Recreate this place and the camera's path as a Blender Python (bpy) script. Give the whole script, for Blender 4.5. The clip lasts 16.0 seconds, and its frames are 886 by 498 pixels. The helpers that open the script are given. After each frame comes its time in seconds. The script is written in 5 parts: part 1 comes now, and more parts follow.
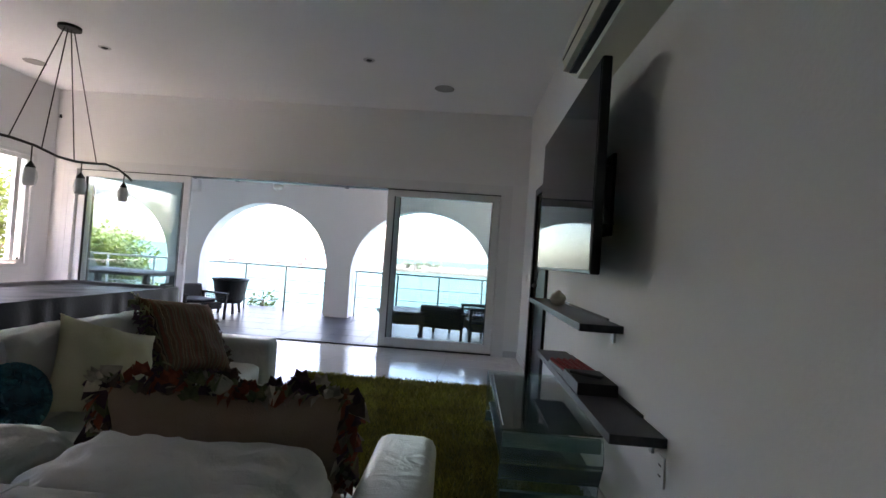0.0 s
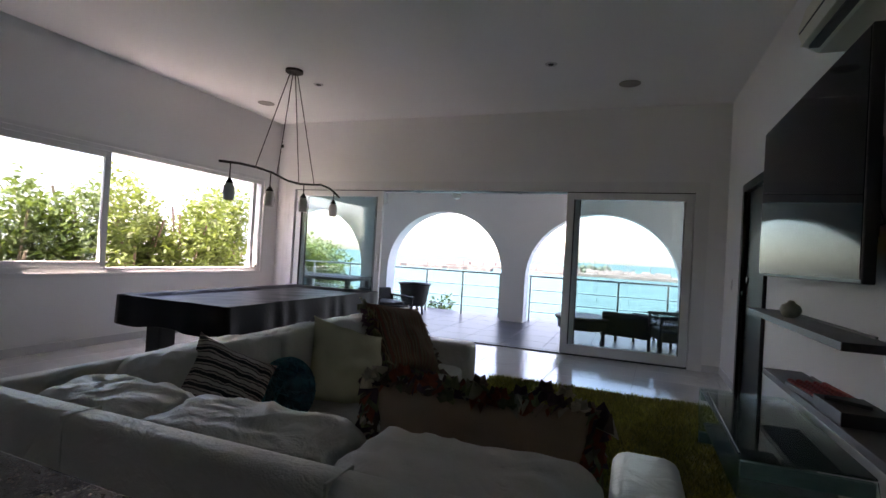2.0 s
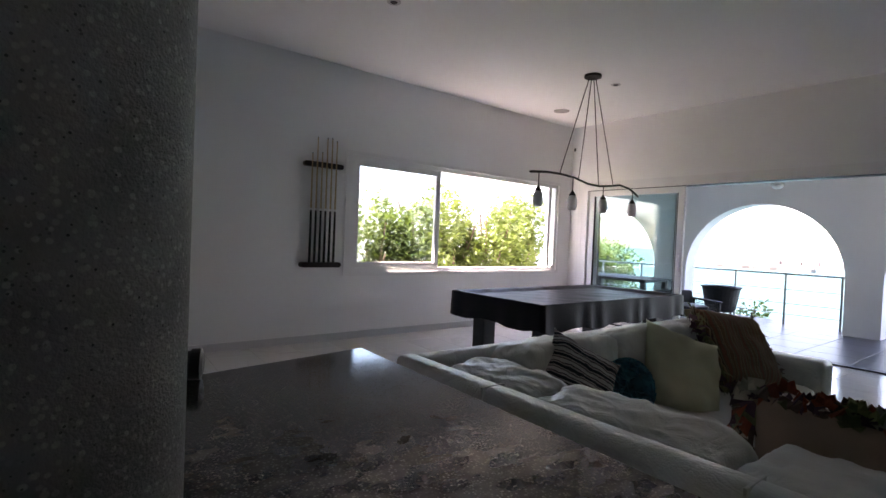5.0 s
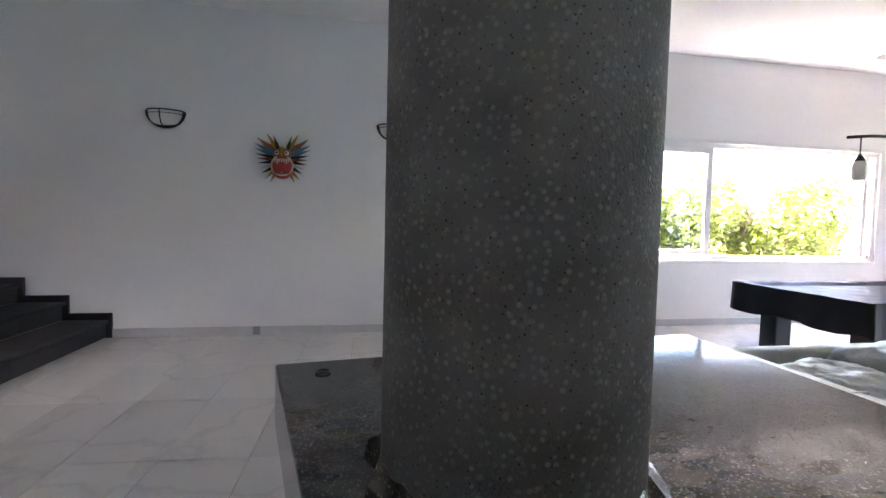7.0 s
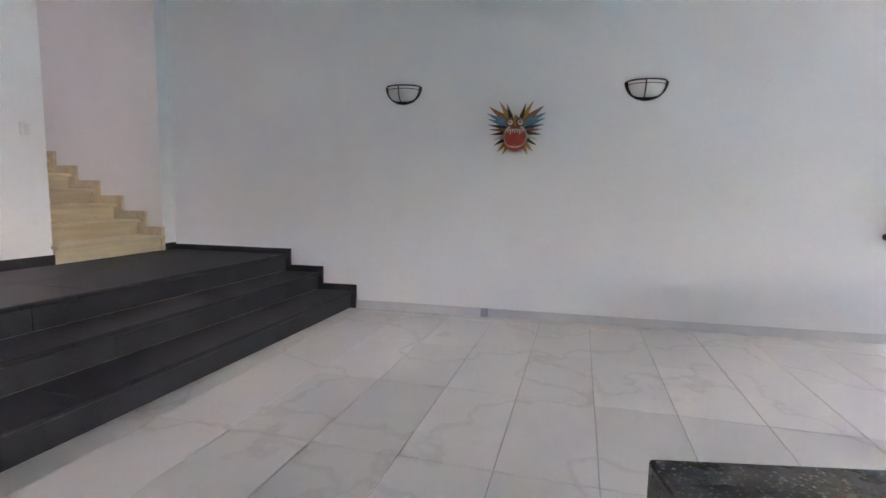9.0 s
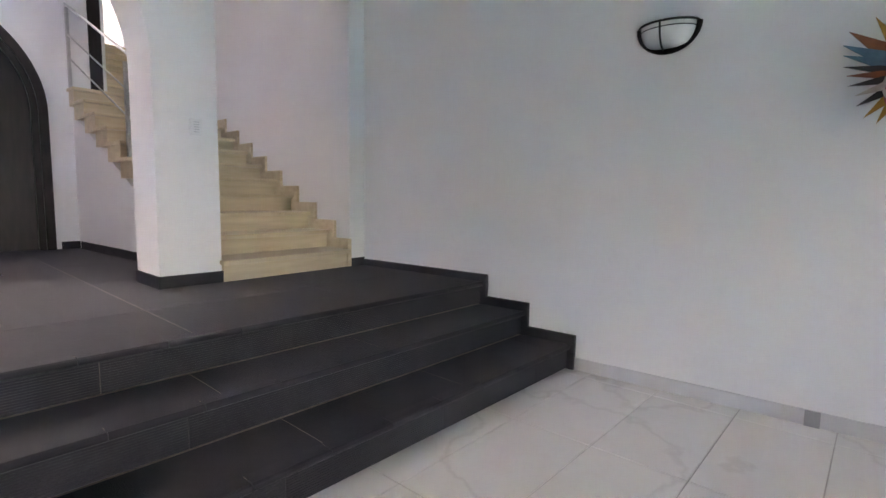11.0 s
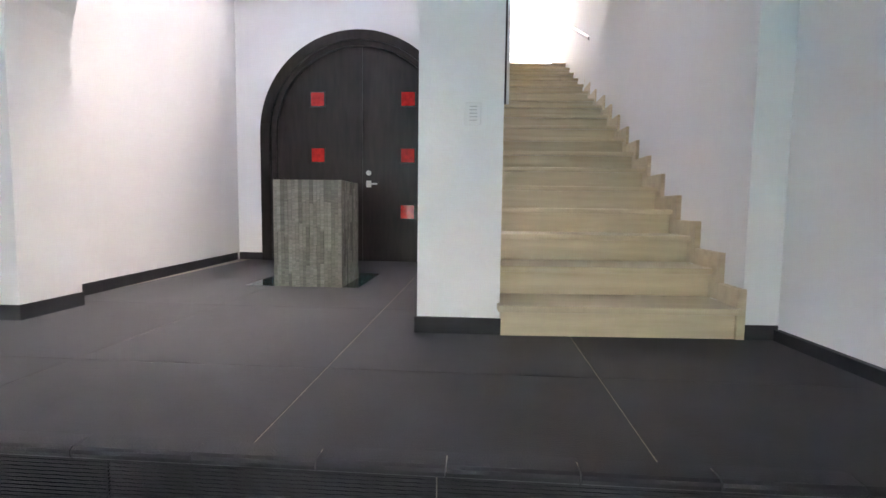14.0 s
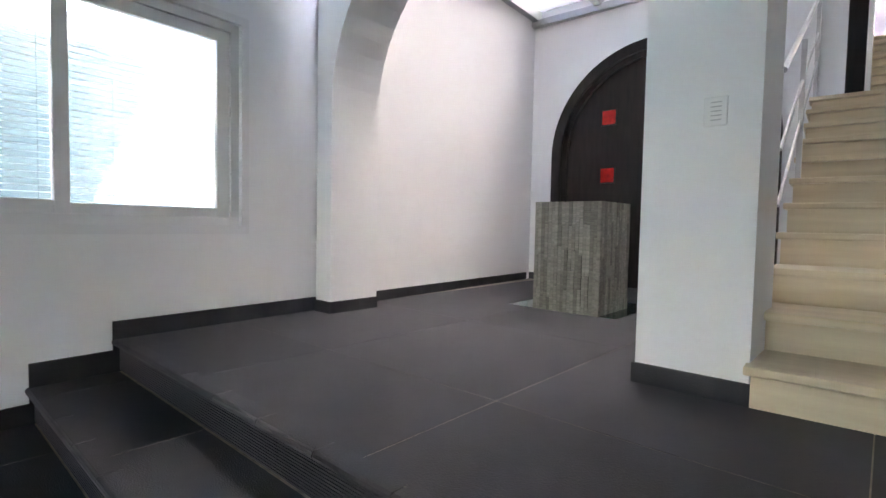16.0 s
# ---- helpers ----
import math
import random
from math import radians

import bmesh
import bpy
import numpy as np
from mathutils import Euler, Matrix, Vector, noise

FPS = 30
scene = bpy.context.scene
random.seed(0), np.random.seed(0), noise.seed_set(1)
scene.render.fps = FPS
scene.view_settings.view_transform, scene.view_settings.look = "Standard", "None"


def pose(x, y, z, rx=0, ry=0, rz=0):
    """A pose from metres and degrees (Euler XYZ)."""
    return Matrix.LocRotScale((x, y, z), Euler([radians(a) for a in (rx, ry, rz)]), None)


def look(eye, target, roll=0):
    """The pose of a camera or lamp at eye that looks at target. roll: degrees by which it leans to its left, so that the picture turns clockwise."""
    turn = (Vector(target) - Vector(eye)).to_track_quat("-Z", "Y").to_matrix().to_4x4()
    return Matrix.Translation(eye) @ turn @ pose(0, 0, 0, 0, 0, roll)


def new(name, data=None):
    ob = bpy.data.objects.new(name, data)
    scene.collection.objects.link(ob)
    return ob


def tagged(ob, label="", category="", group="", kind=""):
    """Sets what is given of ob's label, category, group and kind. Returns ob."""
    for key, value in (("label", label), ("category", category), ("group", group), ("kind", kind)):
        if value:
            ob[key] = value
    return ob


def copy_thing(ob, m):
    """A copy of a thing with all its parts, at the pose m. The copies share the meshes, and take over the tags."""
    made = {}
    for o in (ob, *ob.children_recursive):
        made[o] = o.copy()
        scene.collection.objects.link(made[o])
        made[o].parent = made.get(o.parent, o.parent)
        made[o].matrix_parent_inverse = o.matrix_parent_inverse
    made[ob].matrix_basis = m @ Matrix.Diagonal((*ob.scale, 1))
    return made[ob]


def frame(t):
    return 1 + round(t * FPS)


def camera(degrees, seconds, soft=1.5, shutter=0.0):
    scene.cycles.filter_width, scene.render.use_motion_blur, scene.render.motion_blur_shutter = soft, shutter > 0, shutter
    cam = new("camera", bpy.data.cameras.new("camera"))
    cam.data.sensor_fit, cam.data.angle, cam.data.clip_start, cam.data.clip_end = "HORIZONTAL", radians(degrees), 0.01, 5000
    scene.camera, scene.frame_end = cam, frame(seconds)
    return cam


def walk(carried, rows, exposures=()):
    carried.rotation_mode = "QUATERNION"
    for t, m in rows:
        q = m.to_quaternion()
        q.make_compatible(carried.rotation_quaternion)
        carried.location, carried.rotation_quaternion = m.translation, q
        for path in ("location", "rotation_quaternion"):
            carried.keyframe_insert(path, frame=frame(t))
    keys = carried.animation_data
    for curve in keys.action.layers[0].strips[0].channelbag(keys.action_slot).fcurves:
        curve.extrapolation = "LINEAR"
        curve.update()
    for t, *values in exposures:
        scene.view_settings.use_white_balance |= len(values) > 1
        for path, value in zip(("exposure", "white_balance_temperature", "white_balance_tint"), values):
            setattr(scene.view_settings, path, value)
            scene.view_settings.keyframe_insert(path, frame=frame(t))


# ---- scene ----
cam = camera(83.4, 16.0)
EXPO = [(0, 3.75, 7350, 31), (1.5, 3.25, 7350, 32), (3.2, 3.05, 7450, 34), (5.5, 3.8, 7250, 31), (6, 4.15, 7150, 31), (6.5, 4.95, 7100, 31), (7, 5.2, 7150, 31), (7.5, 5.7, 7200, 31), (8.5, 5.85, 7300, 31), (11, 5.9, 7250, 29), (13, 6.2, 7050, 24), (16, 5.8, 6850, 20)]
PATH = [
    (0, (0.269, -0.044, 1.251), (0.186, 1.953, 1.297), 4.0),
    (0.5, (0.216, -0.056, 1.246), (-0.016, 1.93, 1.286), 3.9),
    (1, (0.162, -0.073, 1.245), (-0.223, 1.89, 1.279), 3.7),
    (1.5, (0.096, -0.083, 1.252), (-0.46, 1.838, 1.278), 3.5),
    (2, (0.03, -0.093, 1.26), (-0.681, 1.776, 1.279), 3.3),
    (2.5, (-0.016, -0.108, 1.263), (-0.885, 1.693, 1.279), 3.0),
    (3, (-0.023, -0.112, 1.271), (-1.054, 1.601, 1.282), 3.0),
    (5.5, (-0.130, -0.440, 1.275), (-1.829, 0.612, 1.211), 2.2),
    (6, (-0.104, -0.5, 1.276), (-1.921, 0.332, 1.188), 2.0),
    (6.5, (-0.133, -0.553, 1.263), (-2.035, 0.057, 1.169), 1.7),
    (7, (-0.196, -0.603, 1.246), (-2.153, -0.208, 1.128), 1.4),
    (7.5, (-0.232, -0.652, 1.247), (-2.219, -0.473, 1.103), 1.1),
    (8, (-0.309, -0.712, 1.231), (-2.304, -0.76, 1.085), 1.1),
    (8.5, (-0.493, -0.762, 1.198), (-2.469, -1.01, 1.014), 1.1),
    (11, (-2.35, -1.44, 1.2), (-3.907, -2.679, 0.993), 0.9),
    (11.5, (-2.731, -1.559, 1.199), (-4.035, -3.062, 0.997), 0.8),
    (12, (-3.023, -1.752, 1.209), (-4.065, -3.445, 0.989), 0.6),
    (12.5, (-3.327, -1.943, 1.185), (-4.065, -3.79, 0.973), 0.4),
    (13, (-3.567, -2.116, 1.188), (-3.991, -4.059, 0.983), 0.4),
    (13.5, (-3.761, -2.306, 1.188), (-3.94, -4.289, 0.999), 0.7),
    (14, (-3.959, -2.495, 1.189), (-3.923, -4.488, 1.026), 0.7),
    (14.5, (-4.139, -2.683, 1.197), (-3.815, -4.651, 1.043), 0.9),
    (15, (-4.271, -2.829, 1.202), (-3.652, -4.726, 1.064), 0.9),
    (15.5, (-4.385, -2.889, 1.207), (-3.413, -4.633, 1.097), 0.9),
    (16, (-4.452, -2.858, 1.205), (-3.208, -4.421, 1.108), 1.1),
]
walk(cam, [(t, look(eye, target, roll)) for t, eye, target, roll in PATH], EXPO)

# ---- world, sun, exposure ----
world = bpy.data.worlds.new("world")
scene.world = world
world.use_nodes = True
wn = world.node_tree.nodes
sky = wn.new("ShaderNodeTexSky")
sky.sky_type = "NISHITA"
sky.sun_disc = False
sky.sun_elevation, sky.sun_rotation = radians(66), radians(203)
sky.dust_density, sky.air_density = 2.0, 1.0
wn["Background"].inputs[1].default_value = 0.15
world.node_tree.links.new(sky.outputs[0], wn["Background"].inputs[0])
sun_data = bpy.data.lights.new("sun", "SUN")
sun_data.energy, sun_data.angle, sun_data.color = 4.6, radians(0.6), (1.0, 0.95, 0.88)
sun = new("sun", sun_data)
sun.matrix_world = look((0, 0, 0), (-math.sin(radians(203)) * math.cos(radians(66)), -math.cos(radians(203)) * math.cos(radians(66)), -math.sin(radians(66))))

# ---- materials ----
def mat(name, col, rough=0.6, var=0.08, scale=6.0, bump=0.08, bscale=90.0, metal=0.0, second=None, stretch=None, coat=0.0, spec=0.5, island=0.0, objrand=0.0):
    """A node material: colour with two scales of noise, roughness variation and fine relief."""
    m = bpy.data.materials.new(name)
    m.use_nodes = True
    n, l = m.node_tree.nodes, m.node_tree.links
    b = n["Principled BSDF"]
    b.inputs["Metallic"].default_value = metal
    b.inputs["Coat Weight"].default_value = coat
    b.inputs["Specular IOR Level"].default_value = spec
    tc = n.new("ShaderNodeTexCoord")
    vec = tc.outputs["Object"]
    if stretch:
        mp = n.new("ShaderNodeMapping")
        mp.inputs["Scale"].default_value = stretch
        l.new(vec, mp.inputs[0])
        vec = mp.outputs[0]
    big, fine = n.new("ShaderNodeTexNoise"), n.new("ShaderNodeTexNoise")
    big.inputs["Scale"].default_value, fine.inputs["Scale"].default_value = scale, bscale
    big.inputs["Detail"].default_value = 5
    l.new(vec, big.inputs[0]), l.new(vec, fine.inputs[0])
    ramp = n.new("ShaderNodeMix")
    ramp.data_type = "RGBA"
    lo = second or tuple(c * (1 - var) for c in col)
    hi = tuple(min(1, c * (1 + var)) for c in col)
    ramp.inputs[6].default_value, ramp.inputs[7].default_value = (*lo, 1), (*hi, 1)
    sharp = n.new("ShaderNodeMapRange")
    sharp.inputs[1].default_value, sharp.inputs[2].default_value = 0.3, 0.7
    l.new(big.outputs[0], sharp.inputs[0])
    l.new(sharp.outputs[0], ramp.inputs[0])
    out = ramp.outputs[2]
    if island or objrand:
        src = n.new("ShaderNodeNewGeometry").outputs["Random Per Island"] if island else n.new("ShaderNodeObjectInfo").outputs["Random"]
        k = island or objrand
        mr = n.new("ShaderNodeMapRange")
        mr.inputs[3].default_value, mr.inputs[4].default_value = 1 - k, 1 + k
        l.new(src, mr.inputs[0])
        hs = n.new("ShaderNodeHueSaturation")
        l.new(mr.outputs[0], hs.inputs["Value"]), l.new(out, hs.inputs["Color"])
        out = hs.outputs[0]
    l.new(out, b.inputs["Base Color"])
    rr = n.new("ShaderNodeMapRange")
    rr.inputs[3].default_value, rr.inputs[4].default_value = max(0.02, rough * 0.85), min(1, rough * 1.15)
    l.new(big.outputs[0], rr.inputs[0]), l.new(rr.outputs[0], b.inputs["Roughness"])
    if bump:
        bp = n.new("ShaderNodeBump")
        bp.inputs["Strength"].default_value, bp.inputs["Distance"].default_value = bump, 0.01
        l.new(fine.outputs[0], bp.inputs["Height"]), l.new(bp.outputs[0], b.inputs["Normal"])
    return m


def flecks(m, scale, col, width, amount=1.0):
    """Lays chips of another colour over a material's base colour."""
    n, l = m.node_tree.nodes, m.node_tree.links
    b = n["Principled BSDF"]
    old = b.inputs["Base Color"].links[0].from_socket
    vo = n.new("ShaderNodeTexVoronoi")
    vo.inputs["Scale"].default_value = scale
    l.new(n["Texture Coordinate"].outputs["Object"], vo.inputs[0])
    mr = n.new("ShaderNodeMapRange")
    mr.inputs[1].default_value, mr.inputs[2].default_value = width, width * 0.7
    mr.inputs[3].default_value, mr.inputs[4].default_value = 0, amount
    l.new(vo.outputs["Distance"], mr.inputs[0])
    mx = n.new("ShaderNodeMix")
    mx.data_type = "RGBA"
    rnd = n.new("ShaderNodeMath")
    rnd.operation = "MULTIPLY"
    sep = n.new("ShaderNodeSeparateColor")
    l.new(vo.outputs["Color"], sep.inputs[0])
    l.new(mr.outputs[0], rnd.inputs[0]), l.new(sep.outputs[0], rnd.inputs[1])
    l.new(rnd.outputs[0], mx.inputs[0]), l.new(old, mx.inputs[6])
    mx.inputs[7].default_value = (*col, 1)
    l.new(mx.outputs[2], b.inputs["Base Color"])
    return m


def veins(m, scale, col, amount):
    """Thin wandering veins in a stone."""
    n, l = m.node_tree.nodes, m.node_tree.links
    b = n["Principled BSDF"]
    old = b.inputs["Base Color"].links[0].from_socket
    geo, add = n.new("ShaderNodeNewGeometry"), n.new("ShaderNodeTexNoise")
    add.inputs["Scale"].default_value, add.inputs["Detail"].default_value = scale, 6
    l.new(geo.outputs["Position"], add.inputs[0])
    sub, ab, mr = n.new("ShaderNodeMath"), n.new("ShaderNodeMath"), n.new("ShaderNodeMapRange")
    sub.operation, ab.operation = "SUBTRACT", "ABSOLUTE"
    sub.inputs[1].default_value = 0.5
    mr.inputs[1].default_value, mr.inputs[2].default_value, mr.inputs[3].default_value, mr.inputs[4].default_value = 0.0, 0.012, amount, 0.0
    l.new(add.outputs[0], sub.inputs[0]), l.new(sub.outputs[0], ab.inputs[0]), l.new(ab.outputs[0], mr.inputs[0])
    mx = n.new("ShaderNodeMix")
    mx.data_type = "RGBA"
    l.new(mr.outputs[0], mx.inputs[0]), l.new(old, mx.inputs[6])
    mx.inputs[7].default_value = (*col, 1)
    l.new(mx.outputs[2], b.inputs["Base Color"])
    return m


def bands(m, scale, cols, axis="Y", distort=2.0):
    """Woven stripes in several colours."""
    n, l = m.node_tree.nodes, m.node_tree.links
    b = n["Principled BSDF"]
    wv = n.new("ShaderNodeTexWave")
    wv.bands_direction = axis
    wv.inputs["Scale"].default_value, wv.inputs["Distortion"].default_value, wv.inputs["Detail"].default_value = scale, distort, 3
    wv.inputs["Detail Scale"].default_value = 3
    l.new(n["Texture Coordinate"].outputs["Object"], wv.inputs[0])
    cr = n.new("ShaderNodeValToRGB")
    cr.color_ramp.interpolation = "CONSTANT"
    for i, c in enumerate(cols):
        e = cr.color_ramp.elements[i] if i < 2 else cr.color_ramp.elements.new(i / len(cols))
        e.position, e.color = i / len(cols), (*c, 1)
    l.new(wv.outputs[0], cr.inputs[0]), l.new(cr.outputs[0], b.inputs["Base Color"])
    return m


def glass_mat(name, col=(1, 1, 1), rough=0.0):
    m = bpy.data.materials.new(name)
    m.use_nodes = True
    n, l = m.node_tree.nodes, m.node_tree.links
    n.remove(n["Principled BSDF"])
    tr, gl, mx, fr = n.new("ShaderNodeBsdfTransparent"), n.new("ShaderNodeBsdfGlossy"), n.new("ShaderNodeMixShader"), n.new("ShaderNodeFresnel")
    tr.inputs[0].default_value = (*col, 1)
    gl.inputs["Roughness"].default_value = rough
    fr.inputs[0].default_value = 1.5
    l.new(fr.outputs[0], mx.inputs[0]), l.new(tr.outputs[0], mx.inputs[1]), l.new(gl.outputs[0], mx.inputs[2])
    l.new(mx.outputs[0], n["Material Output"].inputs[0])
    return m


def leaf_mat(name, col):
    m = mat(name, col, 0.5, 0.25, 3, 0, 50, island=0.45)
    n, l = m.node_tree.nodes, m.node_tree.links
    b = n["Principled BSDF"]
    tl, mx = n.new("ShaderNodeBsdfTranslucent"), n.new("ShaderNodeMixShader")
    tl.inputs[0].default_value = (col[0] * 1.6, col[1] * 1.5, col[2] * 0.8, 1)
    mx.inputs[0].default_value = 0.35
    l.new(b.outputs[0], mx.inputs[1]), l.new(tl.outputs[0], mx.inputs[2]), l.new(mx.outputs[0], n["Material Output"].inputs[0])
    return m


M_WALL = mat("white_plaster", (0.84, 0.84, 0.83), 0.85, 0.02, 1.2, 0.12, 60)
M_CEIL = mat("ceiling_paint", (0.87, 0.87, 0.86), 0.9, 0.02, 0.8, 0.06, 50)
M_FLOOR = veins(mat("marble_tile", (0.72, 0.70, 0.67), 0.12, 0.04, 1.5, 0.01, 40, objrand=0.03), 0.7, (0.45, 0.42, 0.39), 0.28)
M_GROUT = mat("grout", (0.42, 0.40, 0.37), 0.9, 0.1, 30)
M_SLATE = mat("black_slate", (0.036, 0.036, 0.040), 0.55, 0.35, 3.5, 0.25, 160, objrand=0.12, spec=0.2)
M_SLATEGROUT = mat("slate_joint", (0.26, 0.23, 0.19), 0.9, 0.3, 20)
M_TRAV = mat("travertine", (0.66, 0.56, 0.39), 0.4, 0.06, 2.2, 0.10, 60, second=(0.58, 0.47, 0.31), stretch=(0.8, 6, 9), objrand=0.07)
M_GRANITE = flecks(mat("dark_granite", (0.075, 0.062, 0.052), 0.09, 0.3, 26, 0.006, 90, second=(0.016, 0.014, 0.013), stretch=(1, 0.55, 1)), 190, (0.22, 0.20, 0.17), 0.40, 0.8)
M_TERRAZZO = flecks(flecks(flecks(mat("terrazzo_concrete", (0.235, 0.237, 0.232), 0.7, 0.3, 9, 0.35, 260), 120, (0.48, 0.48, 0.46), 0.38, 0.75), 70, (0.44, 0.43, 0.40), 0.26, 0.6), 150, (0.015, 0.015, 0.015), 0.22, 0.9)
M_LEATHER = mat("white_leather", (0.66, 0.65, 0.61), 0.36, 0.05, 5, 0.18, 170)
_n, _l = M_LEATHER.node_tree.nodes, M_LEATHER.node_tree.links
_no, _su, _ab, _bp = _n.new("ShaderNodeTexNoise"), _n.new("ShaderNodeMath"), _n.new("ShaderNodeMath"), _n.new("ShaderNodeBump")
_no.inputs["Scale"].default_value, _no.inputs["Detail"].default_value, _no.inputs["Distortion"].default_value = 6.5, 3.0, 1.4
_su.operation, _ab.operation = "SUBTRACT", "ABSOLUTE"
_su.inputs[1].default_value = 0.5
_bp.inputs["Strength"].default_value, _bp.inputs["Distance"].default_value = 0.3, 0.05
_l.new(_n["Texture Coordinate"].outputs["Object"], _no.inputs[0])
_l.new(_no.outputs[0], _su.inputs[0]), _l.new(_su.outputs[0], _ab.inputs[0]), _l.new(_ab.outputs[0], _bp.inputs["Height"])
_l.new(_n["Bump"].outputs[0], _bp.inputs["Normal"]), _l.new(_bp.outputs[0], _n["Principled BSDF"].inputs["Normal"])
M_WENGE = mat("dark_wenge_wood", (0.017, 0.012, 0.010), 0.36, 0.45, 4, 0.08, 70, stretch=(5, 5, 0.8), spec=0.3)
M_SHELF = mat("dark_shelf_wood", (0.030, 0.026, 0.028), 0.42, 0.35, 5, 0.12, 90, stretch=(8, 0.7, 8))
M_BLACK = mat("black_vinyl", (0.012, 0.012, 0.014), 0.45, 0.3, 4, 0.15, 50, spec=0.16)
M_BLACKMAT = mat("black_plastic", (0.014, 0.014, 0.015), 0.45, 0.2, 8, 0.05, 120)
M_IRON = mat("dark_bronze_iron", (0.020, 0.017, 0.015), 0.45, 0.3, 9, 0.2, 90, metal=0.6)
M_STEEL = mat("brushed_steel", (0.55, 0.55, 0.54), 0.32, 0.08, 8, 0.03, 200, metal=1.0)
M_UPVC = mat("white_upvc", (0.78, 0.78, 0.77), 0.35, 0.03, 4, 0.02, 90)
M_SCREEN = mat("tv_screen", (0.006, 0.006, 0.008), 0.05, 0.1, 2, 0, 10)
M_SCREEN.node_tree.nodes["Principled BSDF"].inputs["IOR"].default_value = 1.13
M_CREAM = mat("cream_plastic", (0.72, 0.70, 0.58), 0.35, 0.03, 3, 0.02, 90)
M_WHITEPL = mat("white_plastic", (0.8, 0.8, 0.79), 0.4, 0.03, 3, 0.02, 90)
M_OPAL = mat("opal_glass", (0.75, 0.74, 0.70), 0.25, 0.05, 12, 0.02, 40)
M_GLASS = glass_mat("clear_glass", (0.97, 0.99, 0.98))
M_TINT = glass_mat("tinted_pane", (0.86, 0.92, 0.92))
M_TABLEGLASS = glass_mat("green_table_glass", (0.90, 0.97, 0.95))
_n, _l = M_TABLEGLASS.node_tree.nodes, M_TABLEGLASS.node_tree.links
_d, _m = _n.new("ShaderNodeBsdfDiffuse"), _n.new("ShaderNodeMixShader")
_d.inputs[0].default_value = (0.42, 0.62, 0.57, 1)
_m.inputs[0].default_value = 0.10
_l.new(_n["Mix Shader"].outputs[0], _m.inputs[1]), _l.new(_d.outputs[0], _m.inputs[2]), _l.new(_m.outputs[0], _n["Material Output"].inputs[0])
# half-milky green that paints the reflections in the table's end panels
M_BAND = glass_mat("green_reflection_band", (0.62, 0.80, 0.76), 0.2)
_n, _l = M_BAND.node_tree.nodes, M_BAND.node_tree.links
_d, _m = _n.new("ShaderNodeBsdfDiffuse"), _n.new("ShaderNodeMixShader")
_d.inputs[0].default_value = (0.40, 0.56, 0.52, 1)
_m.inputs[0].default_value = 0.5
_l.new(_n["Mix Shader"].outputs[0], _m.inputs[1]), _l.new(_d.outputs[0], _m.inputs[2]), _l.new(_m.outputs[0], _n["Material Output"].inputs[0])
M_RUG = mat("green_rug_pile", (0.30, 0.28, 0.045), 0.8, 0.35, 3, 0, 50, island=0.45)
M_RUGBASE = mat("rug_backing", (0.15, 0.14, 0.025), 0.95, 0.3, 30, 0.4, 90)
M_STONE = mat("ledger_stone", (0.25, 0.245, 0.205), 0.75, 0.3, 14, 0.45, 90, objrand=0.35)
M_WATER = mat("basin_water", (0.01, 0.06, 0.075), 0.04, 0.3, 3, 0.05, 9)
M_RED = mat("red_glass", (0.50, 0.015, 0.012), 0.12, 0.3, 18, 0.25, 25)
M_CUE = mat("maple_cue", (0.50, 0.37, 0.20), 0.3, 0.1, 20, 0.02, 60)
M_BALFLOOR = mat("balcony_tile", (0.060, 0.058, 0.070), 0.34, 0.2, 4, 0.05, 40, objrand=0.15, spec=0.16)
M_WICKER = mat("black_wicker", (0.012, 0.011, 0.011), 0.5, 0.4, 30, 0.6, 130)
M_SEA = mat("sea", (0.036, 0.085, 0.090), 0.6, 0.12, 0.02, 0.0, 0.5, spec=0.05)
M_LAND = mat("far_shore", (0.11, 0.10, 0.09), 0.9, 0.3, 0.1, 0)
M_HOUSEW = mat("far_house", (0.20, 0.18, 0.17), 0.9, 0.1, 0.2, 0, island=0.25)
M_FARTREE = mat("far_trees", (0.05, 0.07, 0.05), 0.9, 0.2, 0.2, 0)
M_LEAF = leaf_mat("hedge_leaves", (0.095, 0.14, 0.034))
M_LEAF2 = leaf_mat("bush_leaves", (0.075, 0.125, 0.034))
M_BARK = mat("bark", (0.14, 0.10, 0.07), 0.9, 0.3, 8, 0.5, 40)
M_SOIL = mat("ground_soil", (0.48, 0.44, 0.37), 0.95, 0.3, 1.0, 0.3, 20)
M_MOSAIC = mat("pale_blue_mosaic", (0.06, 0.098, 0.115), 0.3, 0.15, 4, 0.05, 60, island=0.12)
M_SKYL = mat("skylight_panel", (0.072, 0.072, 0.072), 0.5, 0.02, 2, 0)
_b = M_SKYL.node_tree.nodes["Principled BSDF"]
_b.inputs["Transmission Weight"].default_value = 0.9
_b.inputs["Roughness"].default_value = 0.6
for _k in list(_b.inputs["Roughness"].links):
    M_SKYL.node_tree.links.remove(_k)

# ---- mesh helpers ----
def thing(name, label, category, group="", at=(0, 0, 0), kind=""):
    ob = new(name)
    ob.location = at
    ob.empty_display_size = 0.1
    return tagged(ob, label, category, group, kind)


